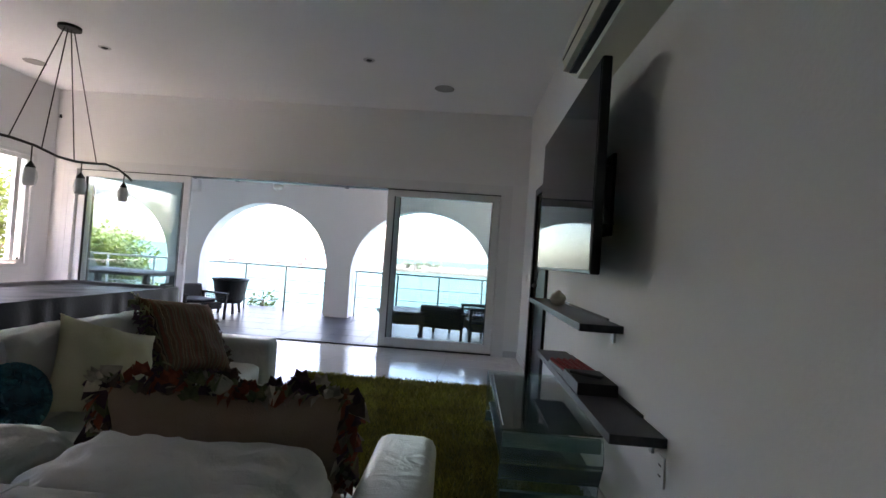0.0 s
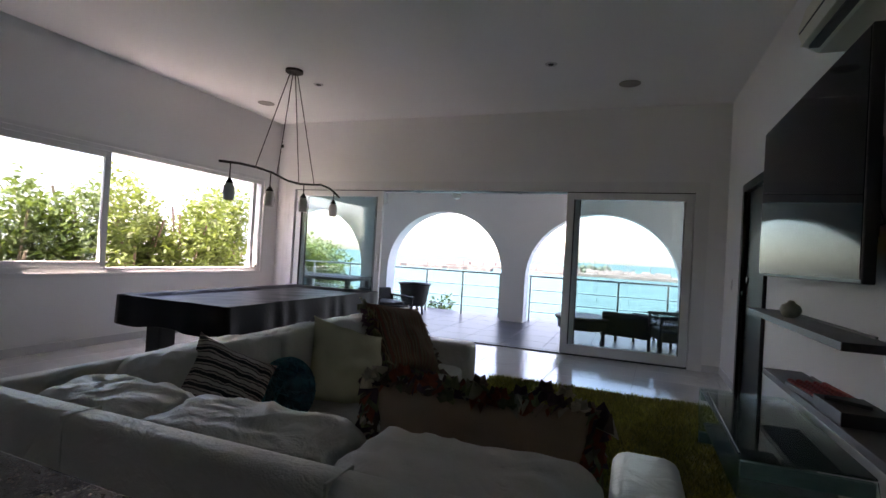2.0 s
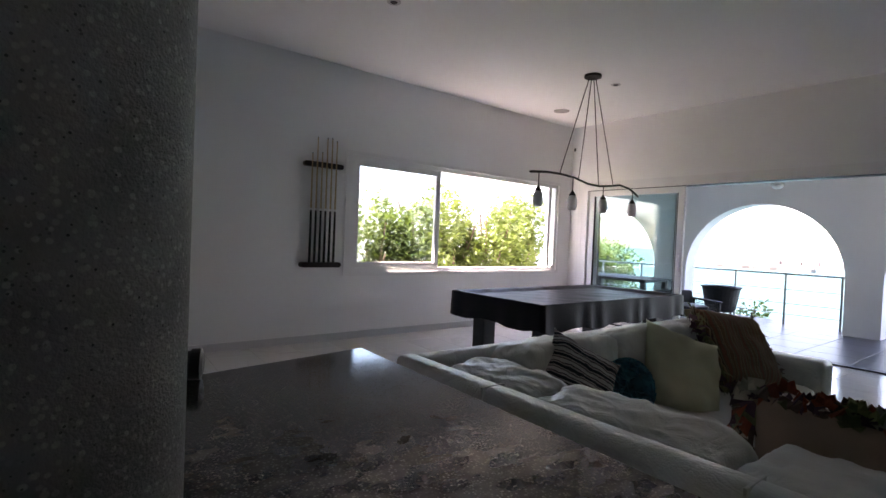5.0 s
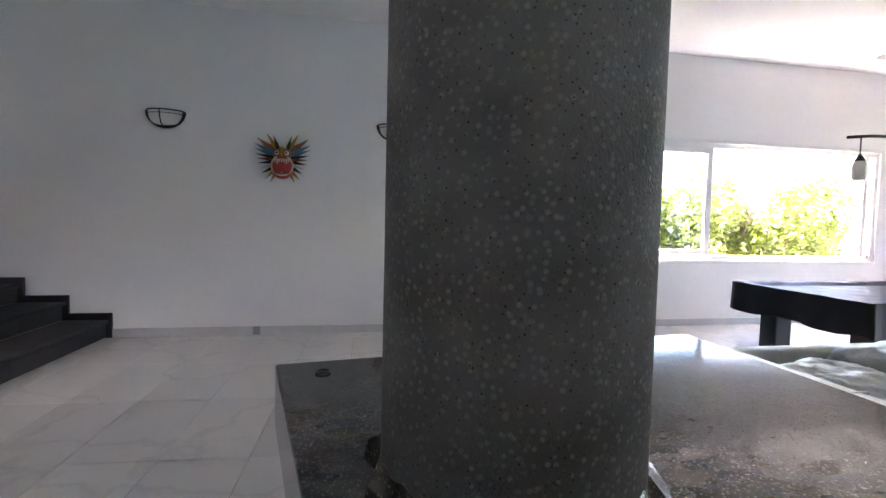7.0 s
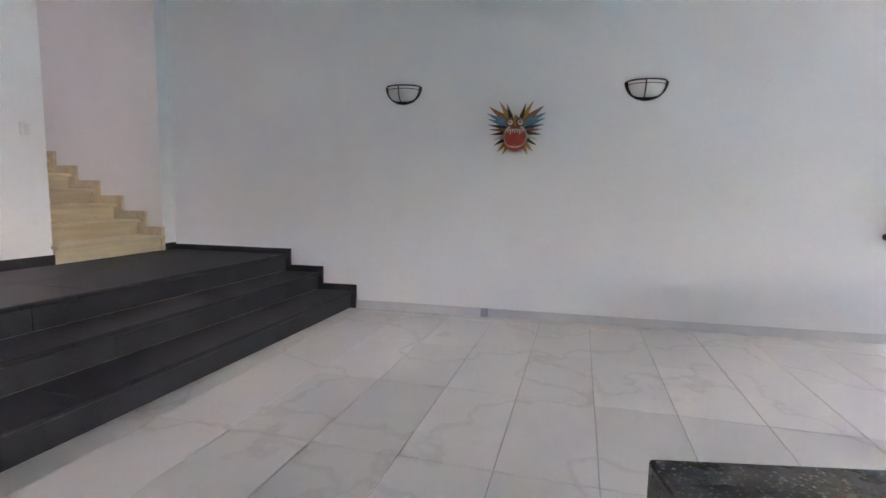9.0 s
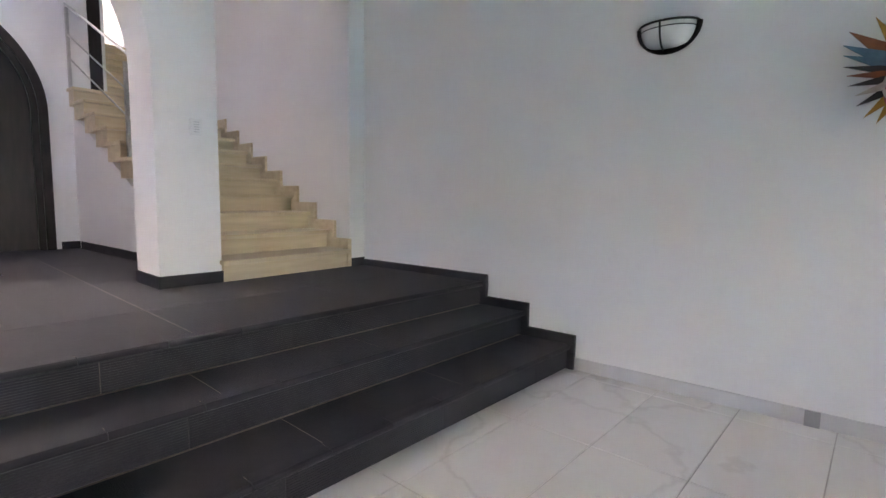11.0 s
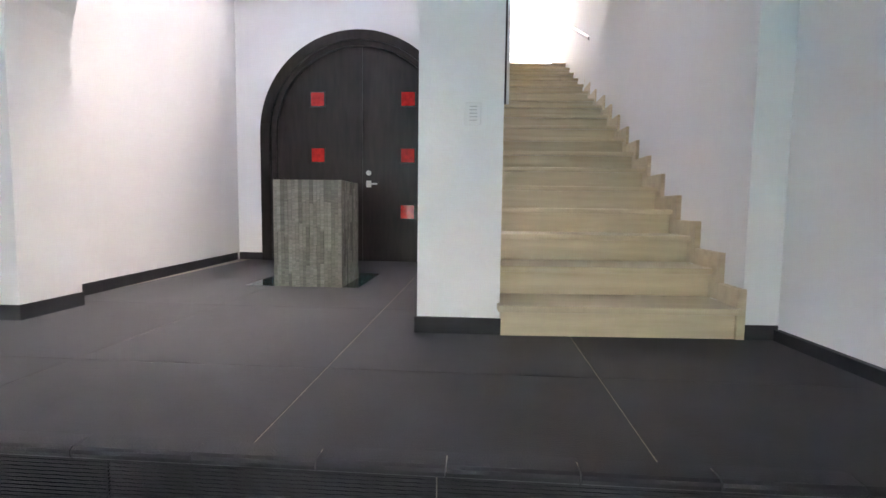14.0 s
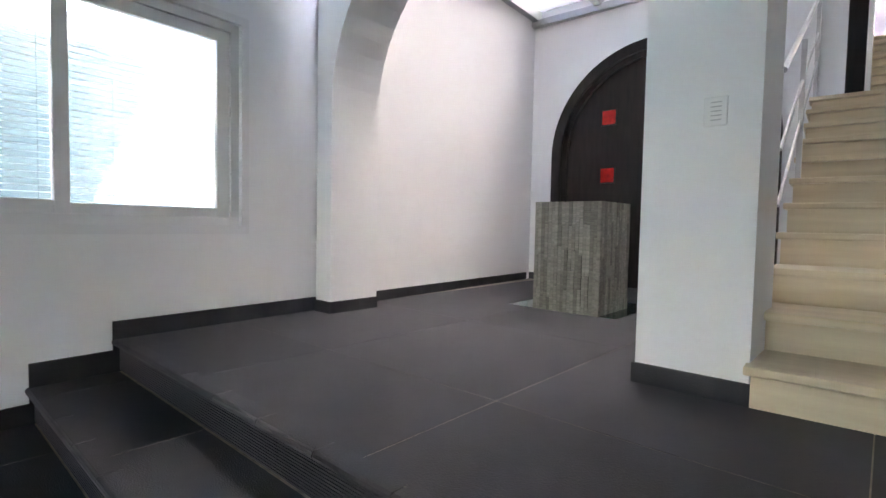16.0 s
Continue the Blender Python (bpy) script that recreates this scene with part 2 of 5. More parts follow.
def part(name, bm, material, parent=None, label="", smooth=False):
    me = bpy.data.meshes.new(name)
    bmesh.ops.recalc_face_normals(bm, faces=bm.faces[:])
    bm.to_mesh(me)
    bm.free()
    me.materials.append(material)
    if smooth:
        me.shade_smooth()
    ob = new(name, me)
    if parent:
        ob.parent = parent
    if label:
        tagged(ob, label)
    return ob


def structure(name, bm, material, label, category="", smooth=False):
    return tagged(part(name, bm, material, None, "", smooth), label, category or "structure", "", "structure")


def box(x0, x1, y0, y1, z0, z1, bm=None, bevel=0.0, seg=2):
    b = bmesh.new()
    vs = [b.verts.new((x, y, z)) for x in (x0, x1) for y in (y0, y1) for z in (z0, z1)]
    for f in ((0, 1, 3, 2), (4, 6, 7, 5), (0, 4, 5, 1), (2, 3, 7, 6), (0, 2, 6, 4), (1, 5, 7, 3)):
        b.faces.new([vs[i] for i in f])
    if bevel:
        bmesh.ops.bevel(b, geom=b.edges[:], offset=bevel, segments=seg, affect="EDGES", profile=0.5)
    if bm is None:
        return b
    return merge(bm, b)


def merge(bm, b, m=None):
    if m is not None:
        b.transform(m)
    tmp = bpy.data.meshes.new("tmp")
    b.to_mesh(tmp)
    b.free()
    bm.from_mesh(tmp)
    bpy.data.meshes.remove(tmp)
    return bm


def cyl(r, z0, z1, x=0, y=0, seg=24, r2=None, bm=None):
    b = bmesh.new()
    bmesh.ops.create_cone(b, cap_ends=True, segments=seg, radius1=r, radius2=r if r2 is None else r2, depth=z1 - z0)
    b.transform(Matrix.Translation((x, y, (z0 + z1) / 2)))
    return b if bm is None else merge(bm, b)


def rod(a, c, r, seg=8, r2=None, bm=None):
    a, c = Vector(a), Vector(c)
    b = bmesh.new()
    bmesh.ops.create_cone(b, cap_ends=True, segments=seg, radius1=r, radius2=r if r2 is None else r2, depth=(c - a).length)
    b.transform(Matrix.Translation((a + c) / 2) @ (c - a).to_track_quat("Z", "Y").to_matrix().to_4x4())
    return b if bm is None else merge(bm, b)


def tube(pts, r, seg=8, bm=None):
    """A round tube along a line of points."""
    b = bmesh.new()
    rings = []
    for i, p in enumerate(pts):
        p = Vector(p)
        d = (Vector(pts[min(i + 1, len(pts) - 1)]) - Vector(pts[max(i - 1, 0)])).normalized()
        q = d.to_track_quat("Z", "Y")
        rings.append([b.verts.new(p + q @ Vector((r * math.cos(2 * math.pi * k / seg), r * math.sin(2 * math.pi * k / seg), 0))) for k in range(seg)])
    for a, c in zip(rings, rings[1:]):
        for k in range(seg):
            b.faces.new((a[k], a[(k + 1) % seg], c[(k + 1) % seg], c[k]))
    b.faces.new(rings[0]), b.faces.new(rings[-1])
    return b if bm is None else merge(bm, b)


def lathe(prof, seg=28, bm=None):
    """A turned shape from a profile of (radius, height)."""
    b = bmesh.new()
    rings = [[b.verts.new((r * math.cos(2 * math.pi * k / seg), r * math.sin(2 * math.pi * k / seg), z)) for k in range(seg)] for r, z in prof]
    for a, c in zip(rings, rings[1:]):
        for k in range(seg):
            b.faces.new((a[k], a[(k + 1) % seg], c[(k + 1) % seg], c[k]))
    b.faces.new(rings[0]), b.faces.new(rings[-1])
    return b if bm is None else merge(bm, b)


def prism(outline, z0, z1, bevel=0.0):
    """A flat outline in x, y raised from z0 to z1."""
    b = bmesh.new()
    lo, hi = [b.verts.new((x, y, z0)) for x, y in outline], [b.verts.new((x, y, z1)) for x, y in outline]
    b.faces.new(lo), b.faces.new(hi)
    for i in range(len(lo)):
        j = (i + 1) % len(lo)
        b.faces.new((lo[i], lo[j], hi[j], hi[i]))
    bmesh.ops.recalc_face_normals(b, faces=b.faces[:])
    if bevel:
        bmesh.ops.bevel(b, geom=[e for e in b.edges if len(e.link_faces) == 2 and e.calc_face_angle(0) > 0.6], offset=bevel, segments=2, affect="EDGES", profile=0.5)
    return b


def cushion(sx, sy, sz, puff=0.25, round_=5.0, wrinkle=0.012, cuts=14, seed=0):
    """A stuffed, rounded block, centred, with soft wrinkles."""
    b = bmesh.new()
    bmesh.ops.create_cube(b, size=2)
    bmesh.ops.subdivide_edges(b, edges=b.edges[:], cuts=cuts, use_grid_fill=True)
    for v in b.verts:
        p = v.co
        n = (abs(p.x) ** round_ + abs(p.y) ** round_ + abs(p.z) ** round_) ** (1 / round_)
        q = p / n
        fx, fy, fz = 1 - q.x * q.x, 1 - q.y * q.y, 1 - q.z * q.z
        q = Vector((q.x * (1 - puff * 0.3 + puff * 0.3 * fy * fz), q.y * (1 - puff * 0.3 + puff * 0.3 * fx * fz), q.z * (1 - puff + puff * (max(0, fx * fy)) ** 0.5)))
        w = Vector((q.x * sx / 2, q.y * sy / 2, q.z * sz / 2))
        k = 0.7 * noise.noise(Vector((w.x * 6 + seed * 7, w.y * 6, w.z * 4))) - 1.1 * abs(noise.noise(Vector((w.x * 7 + w.z * 9, w.y * 13 + seed * 3, w.z * 5 - w.x * 6)))) - 0.5 * abs(noise.noise(Vector((w.x * 24, w.y * 20 + seed, w.z * 16 + w.x * 12))))
        v.co = w * (1 + k * wrinkle / max(sz, 0.15))
    return b


def pillow(w, h, t, seed=0, wr=0.012):
    """A scatter pillow in the x, z plane, with pinched corners."""
    b = bmesh.new()
    nx = 18
    for side in (1, -1):
        g = [[b.verts.new((0, 0, 0)) for _ in range(nx + 1)] for _ in range(nx + 1)]
        for i in range(nx + 1):
            for j in range(nx + 1):
                u, v = 2 * i / nx - 1, 2 * j / nx - 1
                pin = 1 - 0.07 * (1 - abs(v) ** 2) * abs(u) ** 3 * 1.4
                pinv = 1 - 0.07 * (1 - abs(u) ** 2) * abs(v) ** 3 * 1.4
                th = (max(0, (1 - u ** 4) * (1 - v ** 4))) ** 0.55
                n = noise.noise(Vector((u * 2.5 + seed, v * 2.5, side))) * wr * th * 2
                g[i][j].co = (u * w / 2 * pin, side * (th * t / 2 + n), v * h / 2 * pinv)
        for i in range(nx):
            for j in range(nx):
                b.faces.new((g[i][j], g[i + 1][j], g[i + 1][j + 1], g[i][j + 1]))
    bmesh.ops.remove_doubles(b, verts=b.verts[:], dist=0.0005)
    return b


def arch_wall(bm, x0, x1, cuts, z0, z1, y0, y1, seg=28):
    """An upright wall along x with arched openings: (left, right, spring height, rise)."""
    edges = [x0]
    for a, c, s, r in cuts:
        edges += [a, c]
    edges.append(x1)
    for a, c in zip(edges[::2], edges[1::2]):
        if c > a + 1e-4:
            box(a, c, y0, y1, z0, z1, bm)
    for a, c, s, r in cuts:
        xs = [(a + c) / 2 - (c - a) / 2 * math.cos(math.pi * k / seg) for k in range(seg + 1)]
        zs = [s + r * math.sin(math.pi * k / seg) for k in range(seg + 1)]
        vs = [[bm.verts.new(p) for p in ((x, y0, z), (x, y1, z), (x, y1, z1), (x, y0, z1))] for x, z in zip(xs, zs)]
        for p, q in zip(vs, vs[1:]):
            for i, j in ((0, 1), (1, 2), (2, 3), (3, 0)):
                bm.faces.new((p[i], q[i], q[j], p[j]))
    return bm


TURN = pose(0, 0, 0, 0, 0, -3.0)


def placed(ob, m):
    ob.matrix_world = m
    return ob


# ---- large structure ----
XW, XE, YN, ZC, H = -5.624, 1.09, 6.767, 3.30, 0.54
# walls
bm = bmesh.new()
wy0, wy1, wz0, wz1 = 2.50, 6.42, 0.82, 2.27
for a in ((-5.02, wy0, 0, ZC), (wy1, YN + 0.25, 0, ZC), (wy0, wy1, 0, wz0), (wy0, wy1, wz1, ZC)):
    box(XW - 0.24, XW, a[0], a[1], a[2], a[3], bm)
wall_west = structure("wall_west", bm, M_WALL, "plain white plastered living room wall with window", "wall")
bm = bmesh.new()
dx0, dx1, dz = -5.37, 0.80, 2.24
for a in ((XW, dx0, 0, ZC), (dx1, XE + 0.2, 0, ZC), (dx0, dx1, dz, ZC)):
    box(a[0], a[1], YN, YN + 0.22, a[2], a[3], bm)
wall_north = structure("wall_north", bm, M_WALL, "white wall above wide sliding doors to balcony", "wall")
bm = bmesh.new()
for a in ((-2.3, 4.82, 0, ZC), (5.68, YN, 0, ZC), (4.82, 5.68, 2.06, ZC)):
    box(XE, XE + 0.2, a[0], a[1], a[2], a[3], bm)
wall_east = structure("wall_east", bm, M_WALL, "white wall carrying television and floating shelves", "wall")
wall_south = structure("wall_south", box(-1.35, XE + 0.2, -2.5, -2.3, 0, ZC), M_WALL, "plain white wall closing the room", "wall")
ceiling = structure("ceiling", box(XW - 0.24, XE + 0.2, -5.06, YN + 0.22, ZC, ZC + 0.2), M_CEIL, "smooth white painted ceiling over living room", "ceiling")
# passage behind the dark side door
side_room = structure("wall_passage", box(XE + 1.4, XE + 1.5, 4.3, 6.2, 0, 2.5), M_WALL, "white passage wall behind the side door", "wall")

# sloping entry wall with window, x constant
ex = -1.35
w2a, w2b, w2c, w2d = -4.60, -2.62, 1.17, 2.47
bm = bmesh.new()
for a in ((-9.0, w2a, 0, 3.9), (w2b, -2.3, 0, ZC), (w2a, w2b, 0, w2c), (w2a, w2b, w2d, 3.9)):
    box(ex, ex + 0.22, a[0], a[1], a[2], a[3], bm)
wall_entry = structure("wall_entry", bm, M_WALL, "white entry wall with white framed window", "wall")


def ent(x, y):
    """Turns a place in the entry's plan about the pier's front corner."""
    c, s = math.cos(radians(-3)), math.sin(radians(-3))
    u, v = x + 3.79, y + 5.06
    return (-3.79 + u * c - v * s, -5.06 + u * s + v * c)


STM = Matrix.Translation((-5.62, -3.24, 0)) @ pose(0, 0, 0, 0, 0, -3.3) @ Matrix.Translation((5.62, 3.24, 0))


def stp(x, y):
    v = STM @ Vector((x, y, 0))
    return (v.x, v.y)


ENT = Matrix.Translation((-3.79, -5.06, 0)) @ TURN @ Matrix.Translation((3.79, 5.06, 0))
# arch wall with pier
bm = bmesh.new()
arch_wall(bm, -4.21, -1.38, [(-3.78, -1.56, 2.08, 1.10)], H, 3.9, -5.50, -5.06)
bm.transform(ENT)
wall_arch = structure("wall_arch", bm, M_WALL, "white plastered wall with round arch and pier", "wall")
# wall over the stair opening
bm = box(-5.75, -4.21, -5.30, -5.06, ZC, 5.4)
wall_stair_head = structure("wall_stair_head", bm, M_WALL, "white wall above stair opening", "wall")
bm = bmesh.new()
arch_wall(bm, -4.28, -1.17, [(-3.83, -1.52, 2.06, 1.14)], H, 3.9, -8.62, -8.40)
arch_wall(bm, -5.95, -4.28, [(-5.72, -4.42, 4.4, 0.05)], H - 0.5, 5.4, -8.62, -8.40)
bm.transform(ENT)
wall_door = structure("wall_door", bm, M_WALL, "white end wall around the arched front door", "wall")
# stair wall, leaning out a little as it goes back
bm = prism([(-5.44, -5.02), (-5.63, -8.3), (-5.79, -12.2), (-6.0, -12.2), (-5.9, -5.02)], 0, 5.4)
wall_stair = structure("wall_stair", bm, M_WALL, "white wall beside the stone stairs", "wall")
# stair side wall under the open flank and upper hall
bm = bmesh.new()
vs = []
for x in (-4.24, -4.42):
    vs.append([bm.verts.new((x, y, z)) for y, z in ((-5.45, 0.4), (-8.42, 0.4), (-8.42, 2.15), (-8.2, 2.0), (-5.45, 0.58))])
bm.faces.new(vs[0]), bm.faces.new(vs[1])
for i in range(5):
    j = (i + 1) % 5
    bm.faces.new((vs[0][i], vs[0][j], vs[1][j], vs[1][i]))
wall_stringer = structure("wall_stringer", bm, M_WALL, "white wall under the open side of the stairs", "wall")
bm = bmesh.new()
box(-4.42, -4.26, -12.2, -8.65, 2.3, 5.4, bm)
box(-6.0, -2.0, -14.2, -14.0, 2.3, 5.6, bm)
box(-4.3, -2.0, -12.3, -12.2, 2.3, 5.6, bm)
box(-2.1, -2.0, -14.0, -12.3, 2.3, 5.6, bm)
box(-6.1, -6.0, -14.2, -12.2, 2.3, 4.2, bm)
box(-6.1, -6.0, -14.2, -12.2, 5.0, 5.6, bm)
wall_upper = structure("wall_upper", bm, M_WALL, "white walls of the upper landing", "wall")
bm = bmesh.new()
box(-6.0, -2.0, -14.2, -11.0, 5.4, 5.5, bm)
box(-6.0, -4.2, -8.6, -5.06, 5.4, 5.5, bm)
box(-6.0, -4.2, -11.0, -8.6, 5.4, 5.5, bm)
ceiling_upper = structure("ceiling_upper", bm, M_CEIL, "white ceiling of the stair and upper landing", "ceiling")
bm = box(-4.30, -4.18, -8.6, -5.06, 3.9, 5.5)
structure("wall_stair_upper", bm, M_WALL, "white upper wall between stair and foyer", "wall")
# foyer skylight with beams
sky_t = thing("skylight", "translucent white skylight panels on grey beams", "skylight", kind="structure")
part("pane", box(-4.25, -1.1, -8.7, -5.4, 3.86, 3.88), M_SKYL, sky_t)
for i, x in enumerate((-1.42, -2.2, -2.98, -3.76)):
    part("beam", box(x - 0.04, x + 0.04, -8.5, -5.52, 3.72, 3.85, bevel=0.006), M_STEEL, sky_t, "grey metal beam")
part("beam", box(-4.2, -1.36, -8.50, -8.42, 3.66, 3.74, bevel=0.006), M_STEEL, sky_t, "grey metal edge beam")

# floors
floor = structure("floor", box(XW - 0.2, XE + 1.5, -3.3, YN + 0.1, -0.25, -0.004), M_GROUT, "light marble tile floor with grey joints", "floor")
upper_floor = structure("floor_upper", prism([(-5.8, -14.2), (-2.0, -14.2), (-2.0, -11.0), (-5.8, -11.0)], 3.2, 3.505), M_TRAV, "pale stone floor of upper landing", "floor")
platform = structure("platform", prism([stp(-6.3, -3.65), stp(-1.0, -3.65), ent(-1.0, -9.0), ent(-6.3, -9.0)], 0.0, H - 0.0015), M_SLATEGROUT, "dark slate entry platform with pale joints", "floor")
# two lower steps
STEPS = [(-2.87, 0.18), (-3.245, 0.36), (-3.62, 0.54)]
for i, (y, z) in enumerate(STEPS[:2]):
    structure(f"step_{i + 1}", prism([stp(-6.2, y - 0.03), stp(-1.0, y - 0.03), stp(-1.0, y - 0.46), stp(-6.2, y - 0.46)], 0.0, z - 0.0015), M_SLATEGROUT, "black slate step to the entry platform", "step")

# stone stairs, two flights
stairs = thing("stairs", "beige travertine stairs rising between white walls", "stairs", kind="structure")
RISE, RUN = 0.165, 0.32
for k in range(18):
    n = k + 1
    if k < 11:
        y0, z1 = -5.0 - RUN * k, H + RISE * n
        xl = -4.215
    else:
        y0, z1 = -8.62 - 0.34 * (k - 11), H + RISE * n
        xl = -4.43
    xr = -5.42 - (-5.0 - y0) * 0.0625
    y1 = y0 - (RUN if k != 10 else 0.46) - 0.03
    part("riser", prism([(xl, y0 - 0.02), (xr, y0 - 0.02), (xr, y1), (xl, y1)], z1 - RISE - 0.03, z1 - 0.026), M_TRAV, stairs)
    part("tread", prism([(xl + (0.02 if k < 11 else 0), y0 + 0.030), (xr, y0 + 0.030), (xr, y1), (xl + (0.02 if k < 11 else 0), y1)], z1 - 0.034, z1, 0.006), M_TRAV, stairs)
    # stepped skirting that runs a hand's width ahead of each riser
    run = RUN if k < 10 else 0.46 + 0.14 if k == 10 else 0.34
    ya_, yb_ = y0 + (0.095 if k else -0.004), y0 - run + 0.095
    slope = 0.0625
    part("skirting", prism([(xr + 0.016 + (ya_ - y0) * slope, ya_), (xr - 0.03, ya_), (xr - 0.05, yb_), (xr + 0.016 + (yb_ - y0) * slope, yb_)], z1 - RISE, z1 + 0.095, 0.003), M_TRAV, stairs)
# landing jamb of dark wood
jamb = structure("door_frame_landing", box(-4.56, -4.43, -8.50, -8.36, H + 11 * RISE, 4.4, bevel=0.006), M_WENGE, "dark wooden door jamb at the stair landing", "door frame")

# baseboards
bm = bmesh.new()
box(XW, XW + 0.012, -2.9, YN - 0.01, 0, 0.085, bm)
box(dx1 + 0.09, XE - 0.002, YN - 0.012, YN, 0, 0.085, bm)
box(XE - 0.012, XE, -2.3, 4.74, 0, 0.085, bm)
box(XE - 0.012, XE, 5.76, YN - 0.014, 0, 0.085, bm)
structure("baseboard", bm, mat("tile_skirting", (0.60, 0.60, 0.60), 0.3, 0.04, 6, 0.02), "pale grey tile baseboard along white walls", "baseboard")
bm = bmesh.new()
box(XW, XW + 0.0300, -5.0, -3.583, 0.40, 0.597, bm)
box(XW, XW + 0.0296, -3.75, -3.208, 0.22, 0.424, bm)
box(XW, XW + 0.0292, -3.40, -2.832, 0.0, 0.245, bm)
box(XW, XW + 0.19, -5.03, -5.016, H, H + 0.075, bm)
box(ex - 0.014, ex, -5.2, -3.85, H - 0.1, H + 0.10, bm)
box(ex - 0.0142, ex, -3.95, -3.485, 0.26, 0.36 + 0.12, bm)
box(ex - 0.0138, ex, -3.55, -3.11, 0.0, 0.18 + 0.10, bm)
box(ex - 0.014, ex, -8.45, -5.63, H, H + 0.085, bm)
b2 = bmesh.new()
box(-4.222, -3.768, -5.06, -5.048, H, H + 0.085, b2)
box(-3.78, -3.768, -5.50, -5.06, H, H + 0.085, b2)
box(-1.56, -1.38, -5.06, -5.048, H, H + 0.085, b2)
box(-1.572, -1.56, -5.50, -5.048, H, H + 0.085, b2)
box(-4.24, -3.89, -8.40, -8.388, H, H + 0.085, b2)
box(-1.46, -1.18, -8.40, -8.388, H, H + 0.085, b2)
merge(bm, b2, ENT)
box(-4.24, -4.228, -8.3, -5.5, H, H + 0.085, bm)
structure("baseboard_black", bm, M_SLATE, "black slate baseboard around the entry platform", "baseboard")

# ---- windows and doors ----
def window_unit(name, label, length, z0, z1, split, depth=0.10, tint=None):
    """A two-light window in the local x direction, centred on its wall line; the near light slides in front."""
    t = thing(name, label, "window", kind="structure")
    fw = 0.055
    part("window_frame", box(0, length, -depth / 2, depth / 2, z0, z0 + fw), M_UPVC, t)
    part("window_frame", box(0, length, -depth / 2, depth / 2, z1 - fw, z1), M_UPVC, t)
    part("window_frame", box(0, fw, -depth / 2, depth / 2, z0 + fw, z1 - fw), M_UPVC, t)
    part("window_frame", box(length - fw, length, -depth / 2, depth / 2, z0 + fw, z1 - fw), M_UPVC, t)
    sw = 0.07
    s = part("sash", box(fw, fw + sw, -0.035, 0.02, z0 + fw, z1 - fw, bevel=0.004), M_UPVC, t)
    part("sash", box(split - sw, split, -0.035, 0.02, z0 + fw, z1 - fw, bevel=0.004), M_UPVC, t)
    part("sash", box(fw + sw, split - sw, -0.035, 0.02, z0 + fw, z0 + fw + sw, bevel=0.004), M_UPVC, t)
    part("sash", box(fw + sw, split - sw, -0.035, 0.02, z1 - fw - sw, z1 - fw, bevel=0.004), M_UPVC, t)
    p1 = part("pane", box(fw + sw, split - sw, -0.01, -0.004, z0 + fw + sw, z1 - fw - sw), tint or M_TINT, t)
    p1.visible_shadow = False
    return t, fw, sw


win, fw, sw = window_unit("window_1", "wide white sliding window, one half slid open", 3.92, 0.82, 2.27, 1.40)
win.matrix_world = Matrix.Translation((XW - 0.06, 2.50, 0)) @ pose(0, 0, 0, 0, 0, 90)
part("stile", box(3.72, 3.79, -0.03, 0.03, 0.875, 2.215, bevel=0.004), M_UPVC, win)
for z in (1.2, 1.85):
    part("latch", box(3.69, 3.72, -0.05, -0.02, z, z + 0.09, bevel=0.004), M_WHITEPL, win)
part("stopper", cyl(0.018, 0, 0.03, 3.80, -0.07, 12, bm=None), M_BLACKMAT, win).location = (0, 0, 0.875)
bm = bmesh.new()
for a in ((2.42, 2.50, 0.78, 2.31), (6.42, 6.47, 0.78, 2.31), (2.5, 6.42, 0.775, 0.82), (2.5, 6.42, 2.27, 2.31)):
    box(XW, XW + 0.014, a[0], a[1], a[2], a[3], bm)
structure("trim_window", bm, M_UPVC, "thin white trim around living room window", "trim")

win2, fw, sw = window_unit("window_2", "white framed window onto a bright mosaic courtyard", 1.98, 1.17, 2.47, 1.06, tint=M_GLASS)
win2.matrix_world = Matrix.Translation((ex + 0.07, w2b, 0)) @ pose(0, 0, 0, 0, 0, -90)
pp = part("pane", box(1.06, 1.925, 0.0, 0.006, 1.225, 2.415), M_GLASS, win2)
pp.visible_shadow = False
for q in ((1.845, 1.925, 1.225, 2.415), (1.06, 1.845, 1.225, 1.285), (1.06, 1.845, 2.345, 2.415)):
    part("sash", box(q[0], q[1], -0.03, 0.028, q[2], q[3], bevel=0.004), M_UPVC, win2)
bm = bmesh.new()
for a in ((w2a - 0.05, w2a, 1.12, 2.52), (w2a, w2b, 1.12, 1.17), (w2a, w2b, 2.47, 2.52)):
    box(ex - 0.016, ex, a[0], a[1], a[2], a[3], bm)
structure("trim_window_entry", bm, M_UPVC, "thin white trim around entry window", "trim")


